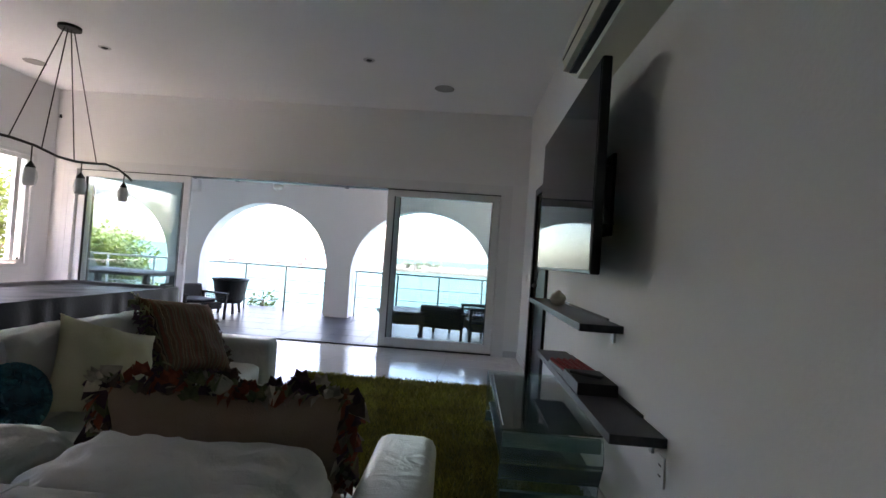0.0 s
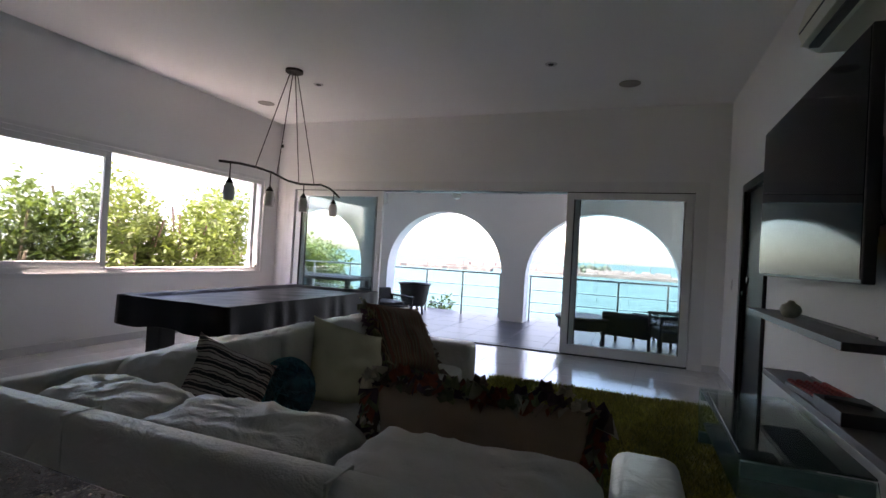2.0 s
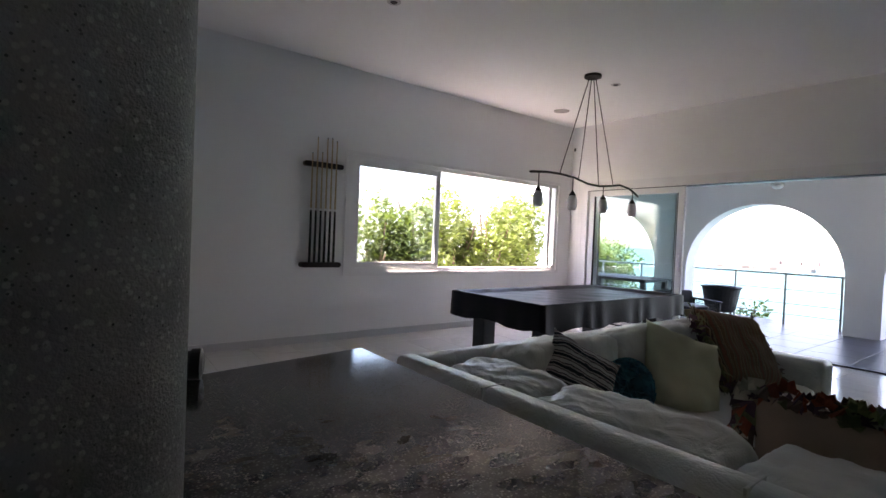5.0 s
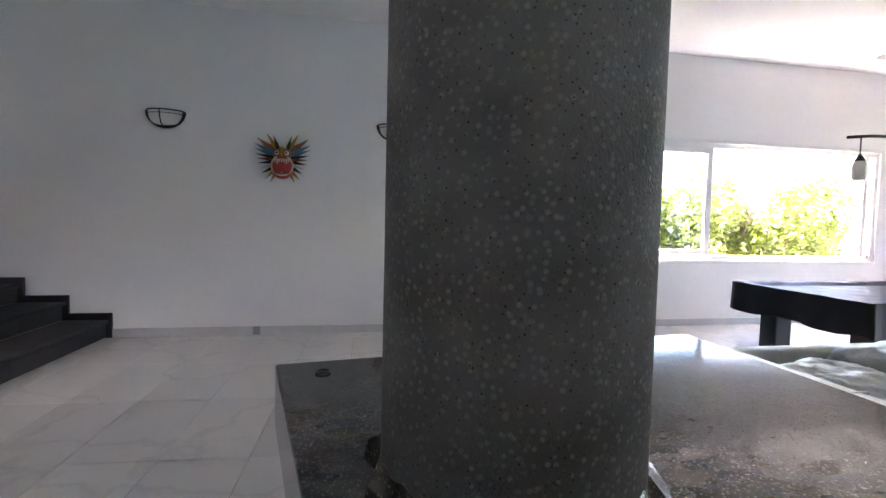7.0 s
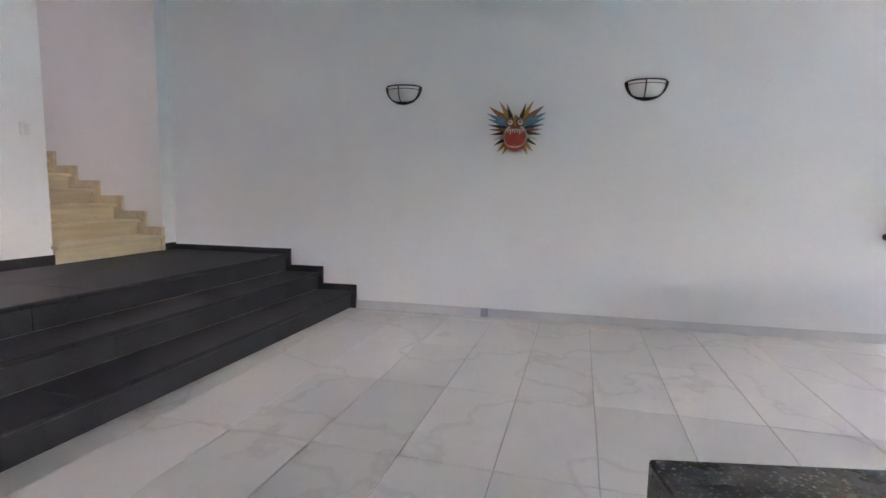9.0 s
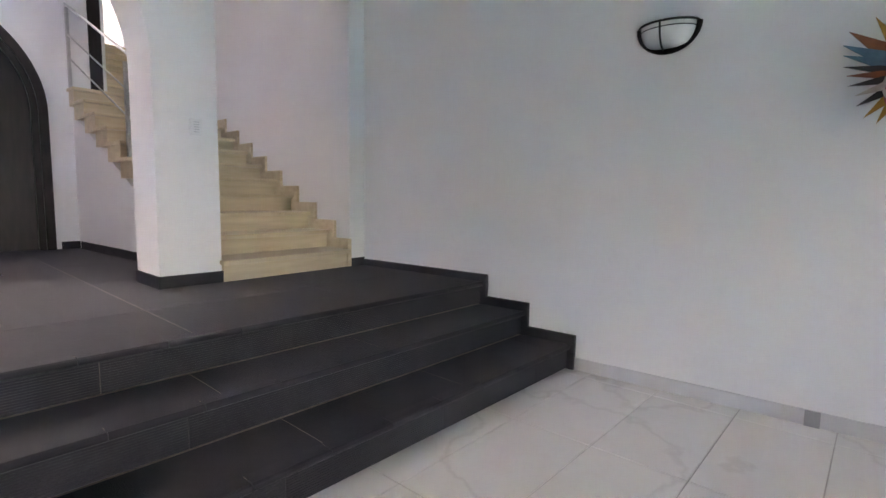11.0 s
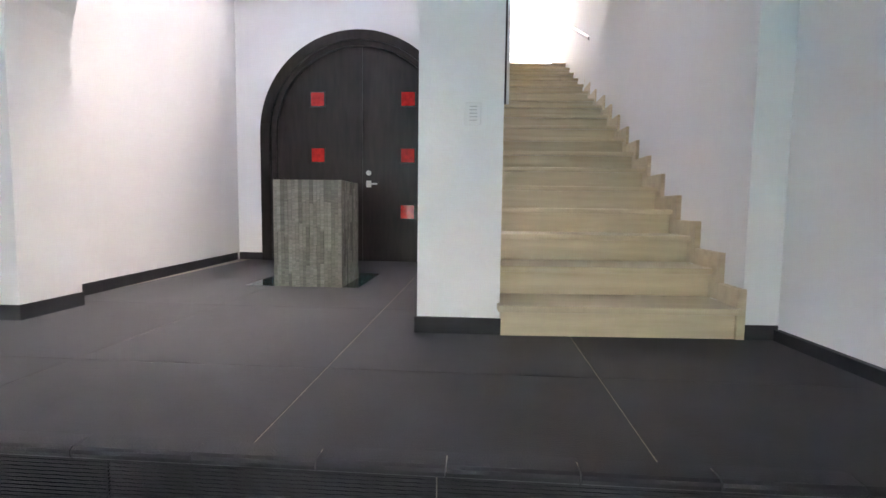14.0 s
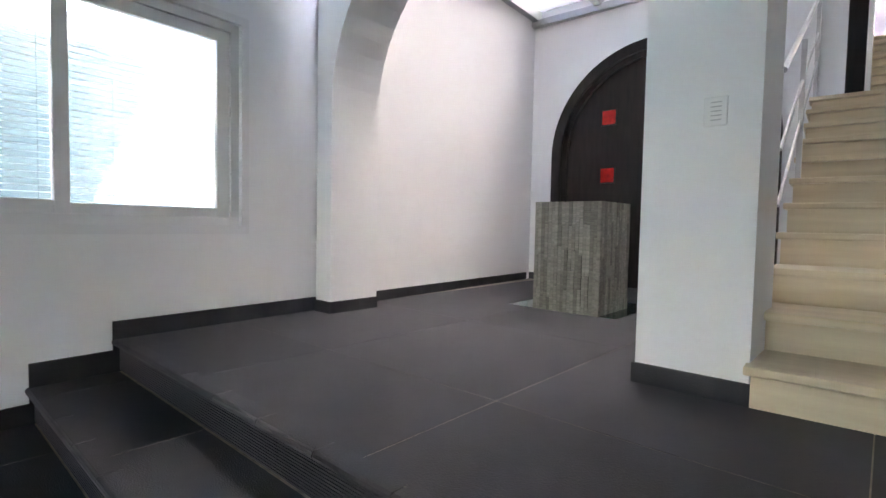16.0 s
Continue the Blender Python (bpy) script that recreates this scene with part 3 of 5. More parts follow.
def slider(name, x0, x1, y, label):
    """A white framed sliding glass door leaf."""
    t = thing(name, label, "sliding door", kind="structure")
    w = 0.095
    z0, z1 = 0.02, 2.19
    part("frame", box(x0, x0 + w, y - 0.025, y + 0.025, z0, z1, bevel=0.004), M_UPVC, t)
    part("frame", box(x1 - w, x1, y - 0.025, y + 0.025, z0, z1, bevel=0.004), M_UPVC, t)
    part("frame", box(x0 + w, x1 - w, y - 0.0248, y + 0.0248, z0, z0 + 0.12, bevel=0.004), M_UPVC, t)
    part("frame", box(x0 + w, x1 - w, y - 0.0248, y + 0.0248, z1 - 0.095, z1, bevel=0.004), M_UPVC, t)
    part("seal", box(x0 + w, x0 + w + 0.012, y - 0.02, y + 0.01, z0 + 0.12, z1 - 0.095), M_BLACKMAT, t)
    part("seal", box(x1 - w - 0.012, x1 - w, y - 0.02, y + 0.01, z0 + 0.12, z1 - 0.095), M_BLACKMAT, t)
    g = part("pane", box(x0 + w, x1 - w, y - 0.005, y + 0.003, z0 + 0.12, z1 - 0.095), M_TINT, t)
    g.visible_shadow = False
    return t


s1 = slider("door_1", -5.26, -3.64, YN + 0.06, "white framed sliding glass door leaf, slid open")
part("handle", box(-3.70, -3.675, YN - 0.005, YN + 0.034, 0.95, 1.18, bevel=0.006), M_WHITEPL, s1)
s2 = slider("door_2", -0.83, 0.72, YN + 0.06, "white framed sliding glass door leaf beside opening")
slider("door_5", -5.20, -3.70, YN + 0.13, "second white framed sliding glass leaf")
slider("door_6", -0.76, 0.74, YN + 0.13, "second white framed sliding glass leaf")
fr = thing("door_frame_balcony", "white frame with dark track around sliding doors", "door frame", kind="structure")
part("frame", box(dx0, dx0 + 0.10, YN - 0.012, YN + 0.2, 0, dz), M_UPVC, fr)
part("frame", box(dx1 - 0.07, dx1, YN - 0.012, YN + 0.2, 0, dz), M_UPVC, fr)
part("frame", box(dx0 + 0.10, dx1 - 0.07, YN - 0.012, YN + 0.2, 2.195, dz), M_UPVC, fr)
part("track", box(dx0 + 0.10, dx1 - 0.07, YN + 0.02, YN + 0.17, -0.003, 0.016), M_BLACKMAT, fr, "dark metal floor track")
part("track", box(dx0 + 0.10, dx1 - 0.07, YN + 0.02, YN + 0.17, 2.185, 2.194), M_BLACKMAT, fr, "dark head track")
part("trim", box(dx1, dx1 + 0.085, YN - 0.014, YN, 0, dz + 0.085), M_UPVC, fr)
part("trim", box(dx0 - 0.085, dx0, YN - 0.014, YN, 0, dz + 0.085), M_UPVC, fr)
part("trim", box(dx0, dx1, YN - 0.0142, YN, dz, dz + 0.085), M_UPVC, fr)

sd = thing("door_3", "dark wooden side door in dark frame", "door", kind="structure")
part("frame", box(XE - 0.03, XE + 0.18, 4.74, 4.82, 0, 2.06, bevel=0.004), M_WENGE, sd)
part("frame", box(XE - 0.03, XE + 0.18, 5.68, 5.76, 0, 2.06, bevel=0.004), M_WENGE, sd)
part("frame", box(XE - 0.03, XE + 0.18, 4.74, 5.76, 2.06, 2.14, bevel=0.004), M_WENGE, sd)
leaf = part("leaf", box(XE + 0.02, XE + 0.065, 4.825, 5.675, 0.005, 2.055, bevel=0.004), M_WENGE, sd)
part("door_handle", box(XE - 0.03, XE + 0.02, 5.56, 5.60, 1.02, 1.06, bevel=0.008), M_STEEL, sd, "steel handle")
part("lock", box(XE + 0.005, XE + 0.022, 5.55, 5.61, 1.14, 1.2, bevel=0.004), M_STEEL, sd, "steel lock plate")

# arched front door
DOORM = ENT @ Matrix.Translation((0.18, 0, 0))
fd = thing("door_4", "dark wooden arched double door with red glass squares", "front door", kind="structure")


def arch_outline(x0, x1, spring, rise, z0, n=36):
    c, w = (x0 + x1) / 2, (x1 - x0) / 2
    return [(x1, z0)] + [(c + w * math.cos(math.pi * k / n), spring + rise * math.sin(math.pi * k / n)) for k in range(n + 1)] + [(x0, z0)]


def arch_ring(o, i, y0, y1):
    b = bmesh.new()
    vs = [[b.verts.new(p) for p in ((a[0], y0, a[1]), (c[0], y0, c[1]), (c[0], y1, c[1]), (a[0], y1, a[1]))] for a, c in zip(o, i)]
    for p, q in zip(vs, vs[1:]):
        for k in range(4):
            b.faces.new((p[k], q[k], q[(k + 1) % 4], p[(k + 1) % 4]))
    b.faces.new(vs[0]), b.faces.new(vs[-1])
    return b


for i, (o, n_, y0, y1) in enumerate([((-4.015, -1.66, 2.06, 1.18), (-3.93, -1.78, 2.06, 1.07), -8.42, -8.352), ((-3.93, -1.78, 2.06, 1.07), (-3.87, -1.84, 2.06, 1.01), -8.44, -8.39)]):
    ob = part("frame" if i == 0 else "inner_frame", arch_ring(arch_outline(*o, H), arch_outline(*n_, H), y0, y1), M_WENGE, fd)
    ob.matrix_world = DOORM
for a, c in ((-3.95, -2.876), (-2.872, -1.76)):
    b = bmesh.new()
    pts = arch_outline(-3.95, -1.76, 2.06, 1.09, H - 0.02, 60)
    pts = [p for p in pts if a - 1e-6 <= p[0] <= c + 1e-6]
    top = 2.06 + 1.09 * (1 - ((-2.874 + 2.855) / 1.095) ** 2) ** 0.5
    if a < -3:
        pts = [(c, H - 0.02), (c, top)] + [p for p in pts]
    else:
        pts = pts + [(a, top), (a, H - 0.02)]
    f1, f2 = [b.verts.new((x, -8.455, z)) for x, z in pts], [b.verts.new((x, -8.50, z)) for x, z in pts]
    b.faces.new(f1), b.faces.new(f2)
    for k in range(len(pts)):
        j = (k + 1) % len(pts)
        b.faces.new((f1[k], f1[j], f2[j], f2[k]))
    lf = part("leaf", b, M_WENGE, fd)
    lf.matrix_world = DOORM
for x in (-2.33, -3.42):
    for z in (2.47, 1.81, 1.14):
        b = part("red_pane", box(x - 0.08, x + 0.08, -8.457, -8.449, z - 0.08, z + 0.08), M_RED, fd, "square red glass inset")
        b.matrix_world = DOORM
        b = bmesh.new()
        for q in ((x - 0.092, x - 0.08, z - 0.092, z + 0.092), (x + 0.08, x + 0.092, z - 0.092, z + 0.092), (x - 0.08, x + 0.08, z - 0.092, z - 0.08), (x - 0.08, x + 0.08, z + 0.08, z + 0.092)):
            box(q[0], q[1], -8.457, -8.443, q[2], q[3], b)
        part("pane_rim", b, M_WENGE, fd).matrix_world = DOORM
# unseen strip added behind the leaves to keep daylight out of their gap
part("meeting_stile", box(-2.92, -2.83, -8.53, -8.502, H - 0.02, 3.10), M_WENGE, fd).matrix_world = DOORM
b = cyl(0.03, 0, 0.02)
b.transform(Matrix.Translation((-2.95, -8.455, 1.60)) @ pose(0, 0, 0, -90))
part("lock", b, M_STEEL, fd, "round steel lock").matrix_world = DOORM
b = box(-2.98, -2.92, -8.456, -8.446, 1.43, 1.51, bevel=0.003)
box(-3.06, -2.94, -8.42, -8.405, 1.462, 1.48, b, 0.004)
box(-2.955, -2.94, -8.446, -8.42, 1.462, 1.48, b)
part("door_handle", b, M_STEEL, fd, "steel lever handle").matrix_world = DOORM

# ---- outside the living room: balcony ----
balcony = structure("floor_balcony", prism([(-5.85, YN + 0.2), (2.2, YN + 0.2), (2.2, 10.25), (-8.4, 10.25), (-7.9, 9.6)], -0.3, -0.02), M_GROUT, "dark glossy tiled balcony floor", "floor")
bm = bmesh.new()
arch_wall(bm, -8.2, 2.0, [(-8.10, -5.58, 0.87, 1.27), (-4.93, -2.38, 0.87, 1.27), (-1.91, 0.85, 0.87, 1.30)], 0, 2.75, 9.60, 9.98)
structure("wall_balcony", bm, M_WALL, "white balcony wall with three round arches", "wall")
bm = bmesh.new()
merge(bm, prism([(-5.90, YN + 0.23), (-7.62, 9.6), (-7.82, 9.6), (-6.10, YN + 0.23)], 0, 2.75))
box(1.8, 2.0, YN + 0.22, 9.6, 0, 2.75, bm)
structure("wall_balcony_sides", bm, M_WALL, "white side walls of covered balcony", "wall")
structure("ceiling_balcony", prism([(-5.85, YN + 0.23), (2.0, YN + 0.23), (2.0, 10.0), (-8.2, 10.0), (-7.7, 9.6)], 2.75, 2.9), M_CEIL, "white ceiling of the covered balcony", "ceiling")

rl = thing("railing", "slim grey metal balcony railing with cables", "railing", kind="structure")
for x in (-8.0, -7.09, -6.1, -5.07, -4.15, -3.32, -2.5, -1.87, -1.02, -0.18, 0.69, 1.5):
    part("post", box(x - 0.018, x + 0.018, 10.0, 10.03, -0.02, 0.90, bevel=0.003), M_STEEL, rl)
part("handrail", box(-8.6, 2.0, 9.99, 10.04, 0.89, 0.925, bevel=0.006), M_STEEL, rl)
for z in (0.19, 0.38, 0.63):
    part("cable", rod((-8.6, 10.015, z), (2.0, 10.015, z), 0.007, 6), M_STEEL, rl)


def armchair():
    t = thing("wicker_armchair", "dark wicker armchair with open woven arms on balcony", "armchair", "balcony armchairs")
    part("seat", box(-0.30, 0.30, -0.30, 0.32, 0.26, 0.42, bevel=0.03), M_WICKER, t)
    part("seat_cushion", cushion(0.58, 0.58, 0.12, 0.3, cuts=6), M_BLACKMAT, t).location = (0, 0.02, 0.47)
    b = box(-0.34, 0.34, 0.26, 0.36, 0.26, 0.82, bevel=0.04)
    b.transform(Matrix.Translation((0, 0.3, 0.3)) @ pose(0, 0, 0, -10) @ Matrix.Translation((0, -0.3, -0.3)))
    part("backrest", b, M_WICKER, t)
    for s in (-1, 1):
        arm = part("arm", box(s * 0.34 - 0.04, s * 0.34 + 0.04, -0.34, 0.34, 0.60, 0.65, bevel=0.015), M_WICKER, t)
        b = bmesh.new()
        for k in range(12):
            y = -0.28 + 0.05 * k
            rod((s * 0.34, y, 0.40), (s * 0.34, y + 0.02, 0.61), 0.005, 5, bm=b)
        for k in range(4):
            rod((s * 0.34, -0.30, 0.43 + 0.045 * k), (s * 0.34, 0.32, 0.43 + 0.045 * k), 0.006, 5, bm=b)
        part("weave", b, M_WICKER, t)
        for y in (-0.31, 0.31):
            part("leg", rod((s * 0.33, y, -0.02), (s * 0.34, y, 0.61), 0.022, 8), M_WICKER, t)
    return t


ac1 = armchair()
ac1.matrix_world = pose(0.70, 7.55, 0, 0, 0, -80) @ Matrix.Diagonal((1.05, 1.05, 0.92, 1))
copy_thing(ac1, pose(0.08, 8.15, 0, 0, 0, 165) @ Matrix.Diagonal((0.95, 0.95, 0.72, 1)))
copy_thing(ac1, pose(0.55, 8.75, 0, 0, 0, -120) @ Matrix.Diagonal((0.95, 0.95, 0.80, 1)))
copy_thing(ac1, pose(-4.15, 8.1, 0, 0, 0, 60) @ Matrix.Diagonal((1.0, 1.0, 0.74, 1)))

wt = thing("coffee_table", "round dark wicker coffee table with curved legs", "coffee table")
part("tabletop", lathe([(0.02, 0.36), (0.44, 0.36), (0.46, 0.39), (0.44, 0.42), (0.02, 0.42)]), M_WICKER, wt, smooth=False)
part("apron", lathe([(0.40, 0.22), (0.42, 0.36), (0.40, 0.36), (0.38, 0.22)]), M_WICKER, wt)
for k in range(4):
    a = math.pi / 4 + k * math.pi / 2
    c, s = math.cos(a), math.sin(a)
    part("leg", tube([(c * 0.36, s * 0.36, 0.30), (c * 0.42, s * 0.42, 0.16), (c * 0.38, s * 0.38, 0.06), (c * 0.42, s * 0.42, -0.02)], 0.024), M_WICKER, wt)
wt.location = (-0.62, 8.05, 0)

tub = thing("tub_chair", "dark woven tub chair beside balcony table", "chair")
part("shell", lathe([(0.20, 0.22), (0.25, 0.30), (0.31, 0.72), (0.34, 0.74), (0.33, 0.76), (0.28, 0.74), (0.23, 0.42), (0.02, 0.40)]), M_WICKER, tub)
for k in range(4):
    a = math.pi / 4 + k * math.pi / 2
    part("leg", rod((0.17 * math.cos(a), 0.17 * math.sin(a), 0.24), (0.20 * math.cos(a), 0.20 * math.sin(a), -0.02), 0.025, 8), M_WICKER, tub)
tub.matrix_world = pose(-4.05, 9.15, 0) @ Matrix.Diagonal((1.0, 1.0, 0.84, 1))

dt = thing("dining_table", "dark outdoor dining table on the balcony", "table")
part("tabletop", box(-0.75, 0.75, -0.45, 0.45, 0.68, 0.73, bevel=0.01), M_WICKER, dt)
for x in (-0.66, 0.66):
    for y in (-0.36, 0.36):
        part("leg", box(x - 0.04, x + 0.04, y - 0.04, y + 0.04, -0.02, 0.68, bevel=0.005), M_WICKER, dt)
dt.location = (-5.3, 7.9, 0)


def lounger():
    t = thing("sun_lounger", "grey-green sun lounger with raised slatted back", "sun lounger", "balcony loungers")
    part("frame", box(-0.30, 0.30, -0.9, 0.5, 0.28, 0.33, bevel=0.01), M_UPVC, t)
    b = box(-0.29, 0.29, -0.02, 0.02, 0.0, 0.72, bevel=0.012)
    b.transform(Matrix.Translation((0, 0.5, 0.33)) @ pose(0, 0, 0, -32))
    part("backrest", b, mat("lounger_sling", (0.25, 0.32, 0.31), 0.6, 0.1, 8, 0.1), t)
    for x in (-0.26, 0.26):
        for y in (-0.8, 0.4):
            part("leg", box(x - 0.02, x + 0.02, y - 0.02, y + 0.02, -0.02, 0.28), M_UPVC, t)
    return t


lg = lounger()
lg.matrix_world = pose(-6.5, 8.9, 0.12, 0, 0, 75)
lg.location.z = 0
copy_thing(lg, pose(-5.9, 8.5, 0, 0, 0, 75))

fan = thing("ceiling_fan", "white ceiling fan at rest under balcony ceiling", "ceiling fan")
part("rod", cyl(0.015, 0.2, 0.46), M_WHITEPL, fan)
part("motor", lathe([(0.02, 0.06), (0.09, 0.08), (0.11, 0.14), (0.09, 0.2), (0.02, 0.22)]), M_WHITEPL, fan)
part("globe", lathe([(0.01, -0.03), (0.07, -0.01), (0.09, 0.04), (0.06, 0.07), (0.01, 0.07)]), M_OPAL, fan)
for k in range(4):
    b = box(0.12, 0.62, -0.06, 0.06, 0.12, 0.13, bevel=0.004)
    b.transform(pose(0, 0, 0, 0, 0, 20 + 90 * k) @ pose(0, 0, 0, 8))
    part("blade", b, M_WHITEPL, fan)
fan.location = (-3.0, 8.4, 2.29)
sp = thing("outdoor_speaker", "white wall speaker under balcony ceiling", "speaker")
part("body", box(-0.1, 0.1, -0.08, 0.08, 0, 0.24, bevel=0.03), M_WHITEPL, sp)
part("bracket", box(-0.02, 0.02, -0.02, 0.02, 0.24, 0.5), M_BLACKMAT, sp)
sp.location = (-5.0, 9.35, 2.25)
for x in (-4.2, -2.05):
    s = thing("downlight", "small dark spotlight under balcony ceiling", "spotlight", "balcony spots")
    part("body", cyl(0.04, 0, 0.09), M_BLACKMAT, s)
    part("stem", cyl(0.012, 0.09, 0.25), M_BLACKMAT, s)
    s.location = (x, 9.4, 2.50)

# sea and far shore
structure("water", prism([(-4000, 10.5), (4000, 10.5), (4000, 4500), (-4000, 4500)], -9.2, -9.0), M_SEA, "bright turquoise sea reaching the horizon", "sea")
structure("ground", prism([(-60, -60), (60, -60), (60, 11.2), (-60, 11.2)], -9.4, -0.35), M_SOIL, "dry sandy ground around the house", "ground")
rng = random.Random(4)
bm = bmesh.new()
for x0, x1, y, d in ((-175, -60, 420, 12), (-60, 190, 360, 60), (-160, -90, 330, 6)):
    n = 24
    pts = [(x0 + (x1 - x0) * k / n, y + rng.uniform(-2, 2)) for k in range(n + 1)] + [(x1 - (x1 - x0) * k / n, y + d + rng.uniform(-2, 2)) for k in range(n + 1)]
    merge(bm, prism(pts, -9.0, -7.0))
structure("backdrop_shore", bm, M_LAND, "far breakwater and low shore across water", "shore")
bm = bmesh.new()
for k in range(260):
    x = rng.uniform(-150, 185)
    y = (365 if x > -60 else 425) + rng.uniform(0, 40 if x > -60 else 6)
    w, h = rng.uniform(2, 7), rng.uniform(1.2, 3.6)
    box(x, x + w, y, y + 5, -7.2, -7 + h, bm)
tagged(part("far_town", bm, M_HOUSEW), "pale far houses and moored boats along shore", "town", kind="stuff")
bm = bmesh.new()
for k in range(60):
    x, y = rng.uniform(-55, 180), rng.uniform(352, 372)
    rod((x, y, -8), (x, y, rng.uniform(-2, 4)), 0.14, 4, bm=bm)
tagged(part("boat_masts", bm, M_HOUSEW), "thin masts of moored sailing boats far off", "masts", kind="stuff")
bm = bmesh.new()
for k in range(30):
    b = bmesh.new()
    bmesh.ops.create_icosphere(b, subdivisions=1, radius=rng.uniform(1.5, 3.5))
    merge(bm, b, Matrix.Translation((rng.uniform(-48, -15), rng.uniform(385, 400), rng.uniform(-7, -3))))
tagged(part("far_trees", bm, M_FARTREE), "dark far trees on the shore", "trees", kind="stuff")


def foliage(bm, n, ellipsoid, size, rng):
    """Many small folded leaves inside an uneven ellipsoid shell."""
    (cx, cy, cz), (rx, ry, rz) = ellipsoid
    for _ in range(n):
        d = Vector((rng.gauss(0, 1), rng.gauss(0, 1), rng.gauss(0, 1))).normalized()
        k = 0.72 + 0.4 * noise.noise(d * 2.3 + Vector((cx, cy, 0))) + rng.uniform(-0.22, 0.08)
        c = Vector((cx + d.x * rx * k, cy + d.y * ry * k, cz + d.z * rz * k))
        s = size * rng.uniform(0.6, 1.4)
        q = Euler((rng.uniform(-1, 1), rng.uniform(-1, 1), rng.uniform(0, 6.3))).to_quaternion()
        pts = [c + q @ Vector(p) * s for p in ((0, -1, 0), (0.42, 0, 0.12), (0, 1, 0), (-0.42, 0, 0.12))]
        v = [bm.verts.new(p) for p in pts]
        bm.faces.new((v[0], v[1], v[2]))
        bm.faces.new((v[0], v[2], v[3]))


def bush(x, y, z, r, h, n, material, label, name="bush", size=0.06):
    t = thing(name, label, "bush", "garden bushes", (x, y, z))
    rg = random.Random(int(abs(x * 100) + abs(y * 10)))
    b = bmesh.new()
    for k in range(7):
        a = rg.uniform(0, 6.3)
        e = (math.cos(a) * r * rg.uniform(0.2, 0.7), math.sin(a) * r * rg.uniform(0.2, 0.7), h * rg.uniform(0.5, 0.95))
        m_ = (e[0] * 0.3, e[1] * 0.3, e[2] * 0.5)
        tube([(0, 0, 0), m_, e], 0.018, 5, b)
    part("branch_frame", b, M_BARK, t)
    b = bmesh.new()
    for k in range(9):
        foliage(b, n // 9, ((rg.uniform(-0.5, 0.5) * r, rg.uniform(-0.5, 0.5) * r, h * rg.uniform(0.2, 0.85)), (r * 0.65, r * 0.65, h * 0.3)), size, rg)
    part("crown", b, material, t)
    return t


for k in range(8):
    bush((-7.15, -7.0, -7.1, -7.0, -7.1, -7.1, -7.35, -7.75)[k], 2.1 + 0.82 * k, -0.35, 0.68, 2.25 + 0.16 * math.sin(k * 2.1) + 0.04 * k, 5200, M_LEAF, "dense sunlit yellow-green hedge bush outside window", "hedge_bush", 0.05)
bush(-7.9, 11.4, -1.2, 1.1, 2.5, 6500, M_LEAF2, "rounded green bush beyond the balcony railing")
bush(-8.9, 12.0, -1.2, 1.3, 2.9, 5000, M_LEAF2, "rounded green bush beyond the balcony railing")
bush(-4.2, 10.9, -0.9, 0.35, 1.15, 1200, M_LEAF2, "small green shrub outside the railing", size=0.05)
gw = structure("wall_garden", box(-12.2, -12.0, -4, 14, -0.4, 2.9), M_WALL, "white garden wall behind the hedge", "garden wall")
# courtyard outside the entry window
bm = bmesh.new()
for i in range(8):
    for j in range(48):
        box(0.30, 0.312, -6.4 + 0.5 * i, -6.4 + 0.5 * i + 0.498, 0.2 + 0.05 * j, 0.2 + 0.05 * j + 0.044, bm)
cw = structure("wall_courtyard", box(0.315, 0.5, -6.6, -2.3, -0.35, 2.8), M_WALL, "pale courtyard wall outside entry window", "wall")
tagged(part("mosaic_tiles", bm, M_MOSAIC, cw), "rows of small pale blue mosaic tiles", kind="stuff")

# ---- living room things ----
# column and bar counter
ct = thing("bar_counter", "dark polished granite bar counter around the column", "counter")
quad = [(-1.315, -0.745), (-0.33, -0.565), (-0.33, 0.37), (-1.50, 0.41)]
part("countertop", prism(quad, 0.785, 0.922, 0.005), M_GRANITE, ct)
part("base", prism([(-1.10, -0.45), (-0.40, -0.35), (-0.40, 0.20), (-1.22, 0.22)], 0, 0.785), M_WALL, ct, "white plastered base")
col = thing("column", "round speckled grey terrazzo concrete column on counter", "column")
b = lathe([(0.159, 0.93), (0.157, 3.30)], 64)
part("shaft", b, M_TERRAZZO, col, smooth=True)
b = bmesh.new()
rg = random.Random(9)
ring = []
for k in range(40):
    a = 2 * math.pi * k / 40
    r = 0.168 + 0.035 * abs(noise.noise(Vector((math.cos(a) * 3, math.sin(a) * 3, 1)))) + (0.02 if k % 9 == 0 else 0)
    ring.append([b.verts.new((r * math.cos(a), r * math.sin(a), 0.922)), b.verts.new((r * 0.97 * math.cos(a), r * 0.97 * math.sin(a), 0.945 + 0.02 * noise.noise(Vector((a * 2, 0, 0))))), b.verts.new((0.153 * math.cos(a), 0.153 * math.sin(a), 0.975 + 0.025 * noise.noise(Vector((a * 3, 4, 0)))))])
for k in range(40):
    p, q = ring[k], ring[(k + 1) % 40]
    b.faces.new((p[0], q[0], q[1], p[1])), b.faces.new((p[1], q[1], q[2], p[2]))
part("collar", b, M_GRANITE, col, "rough broken granite edge")
col.location = (-0.768, -0.397, 0)

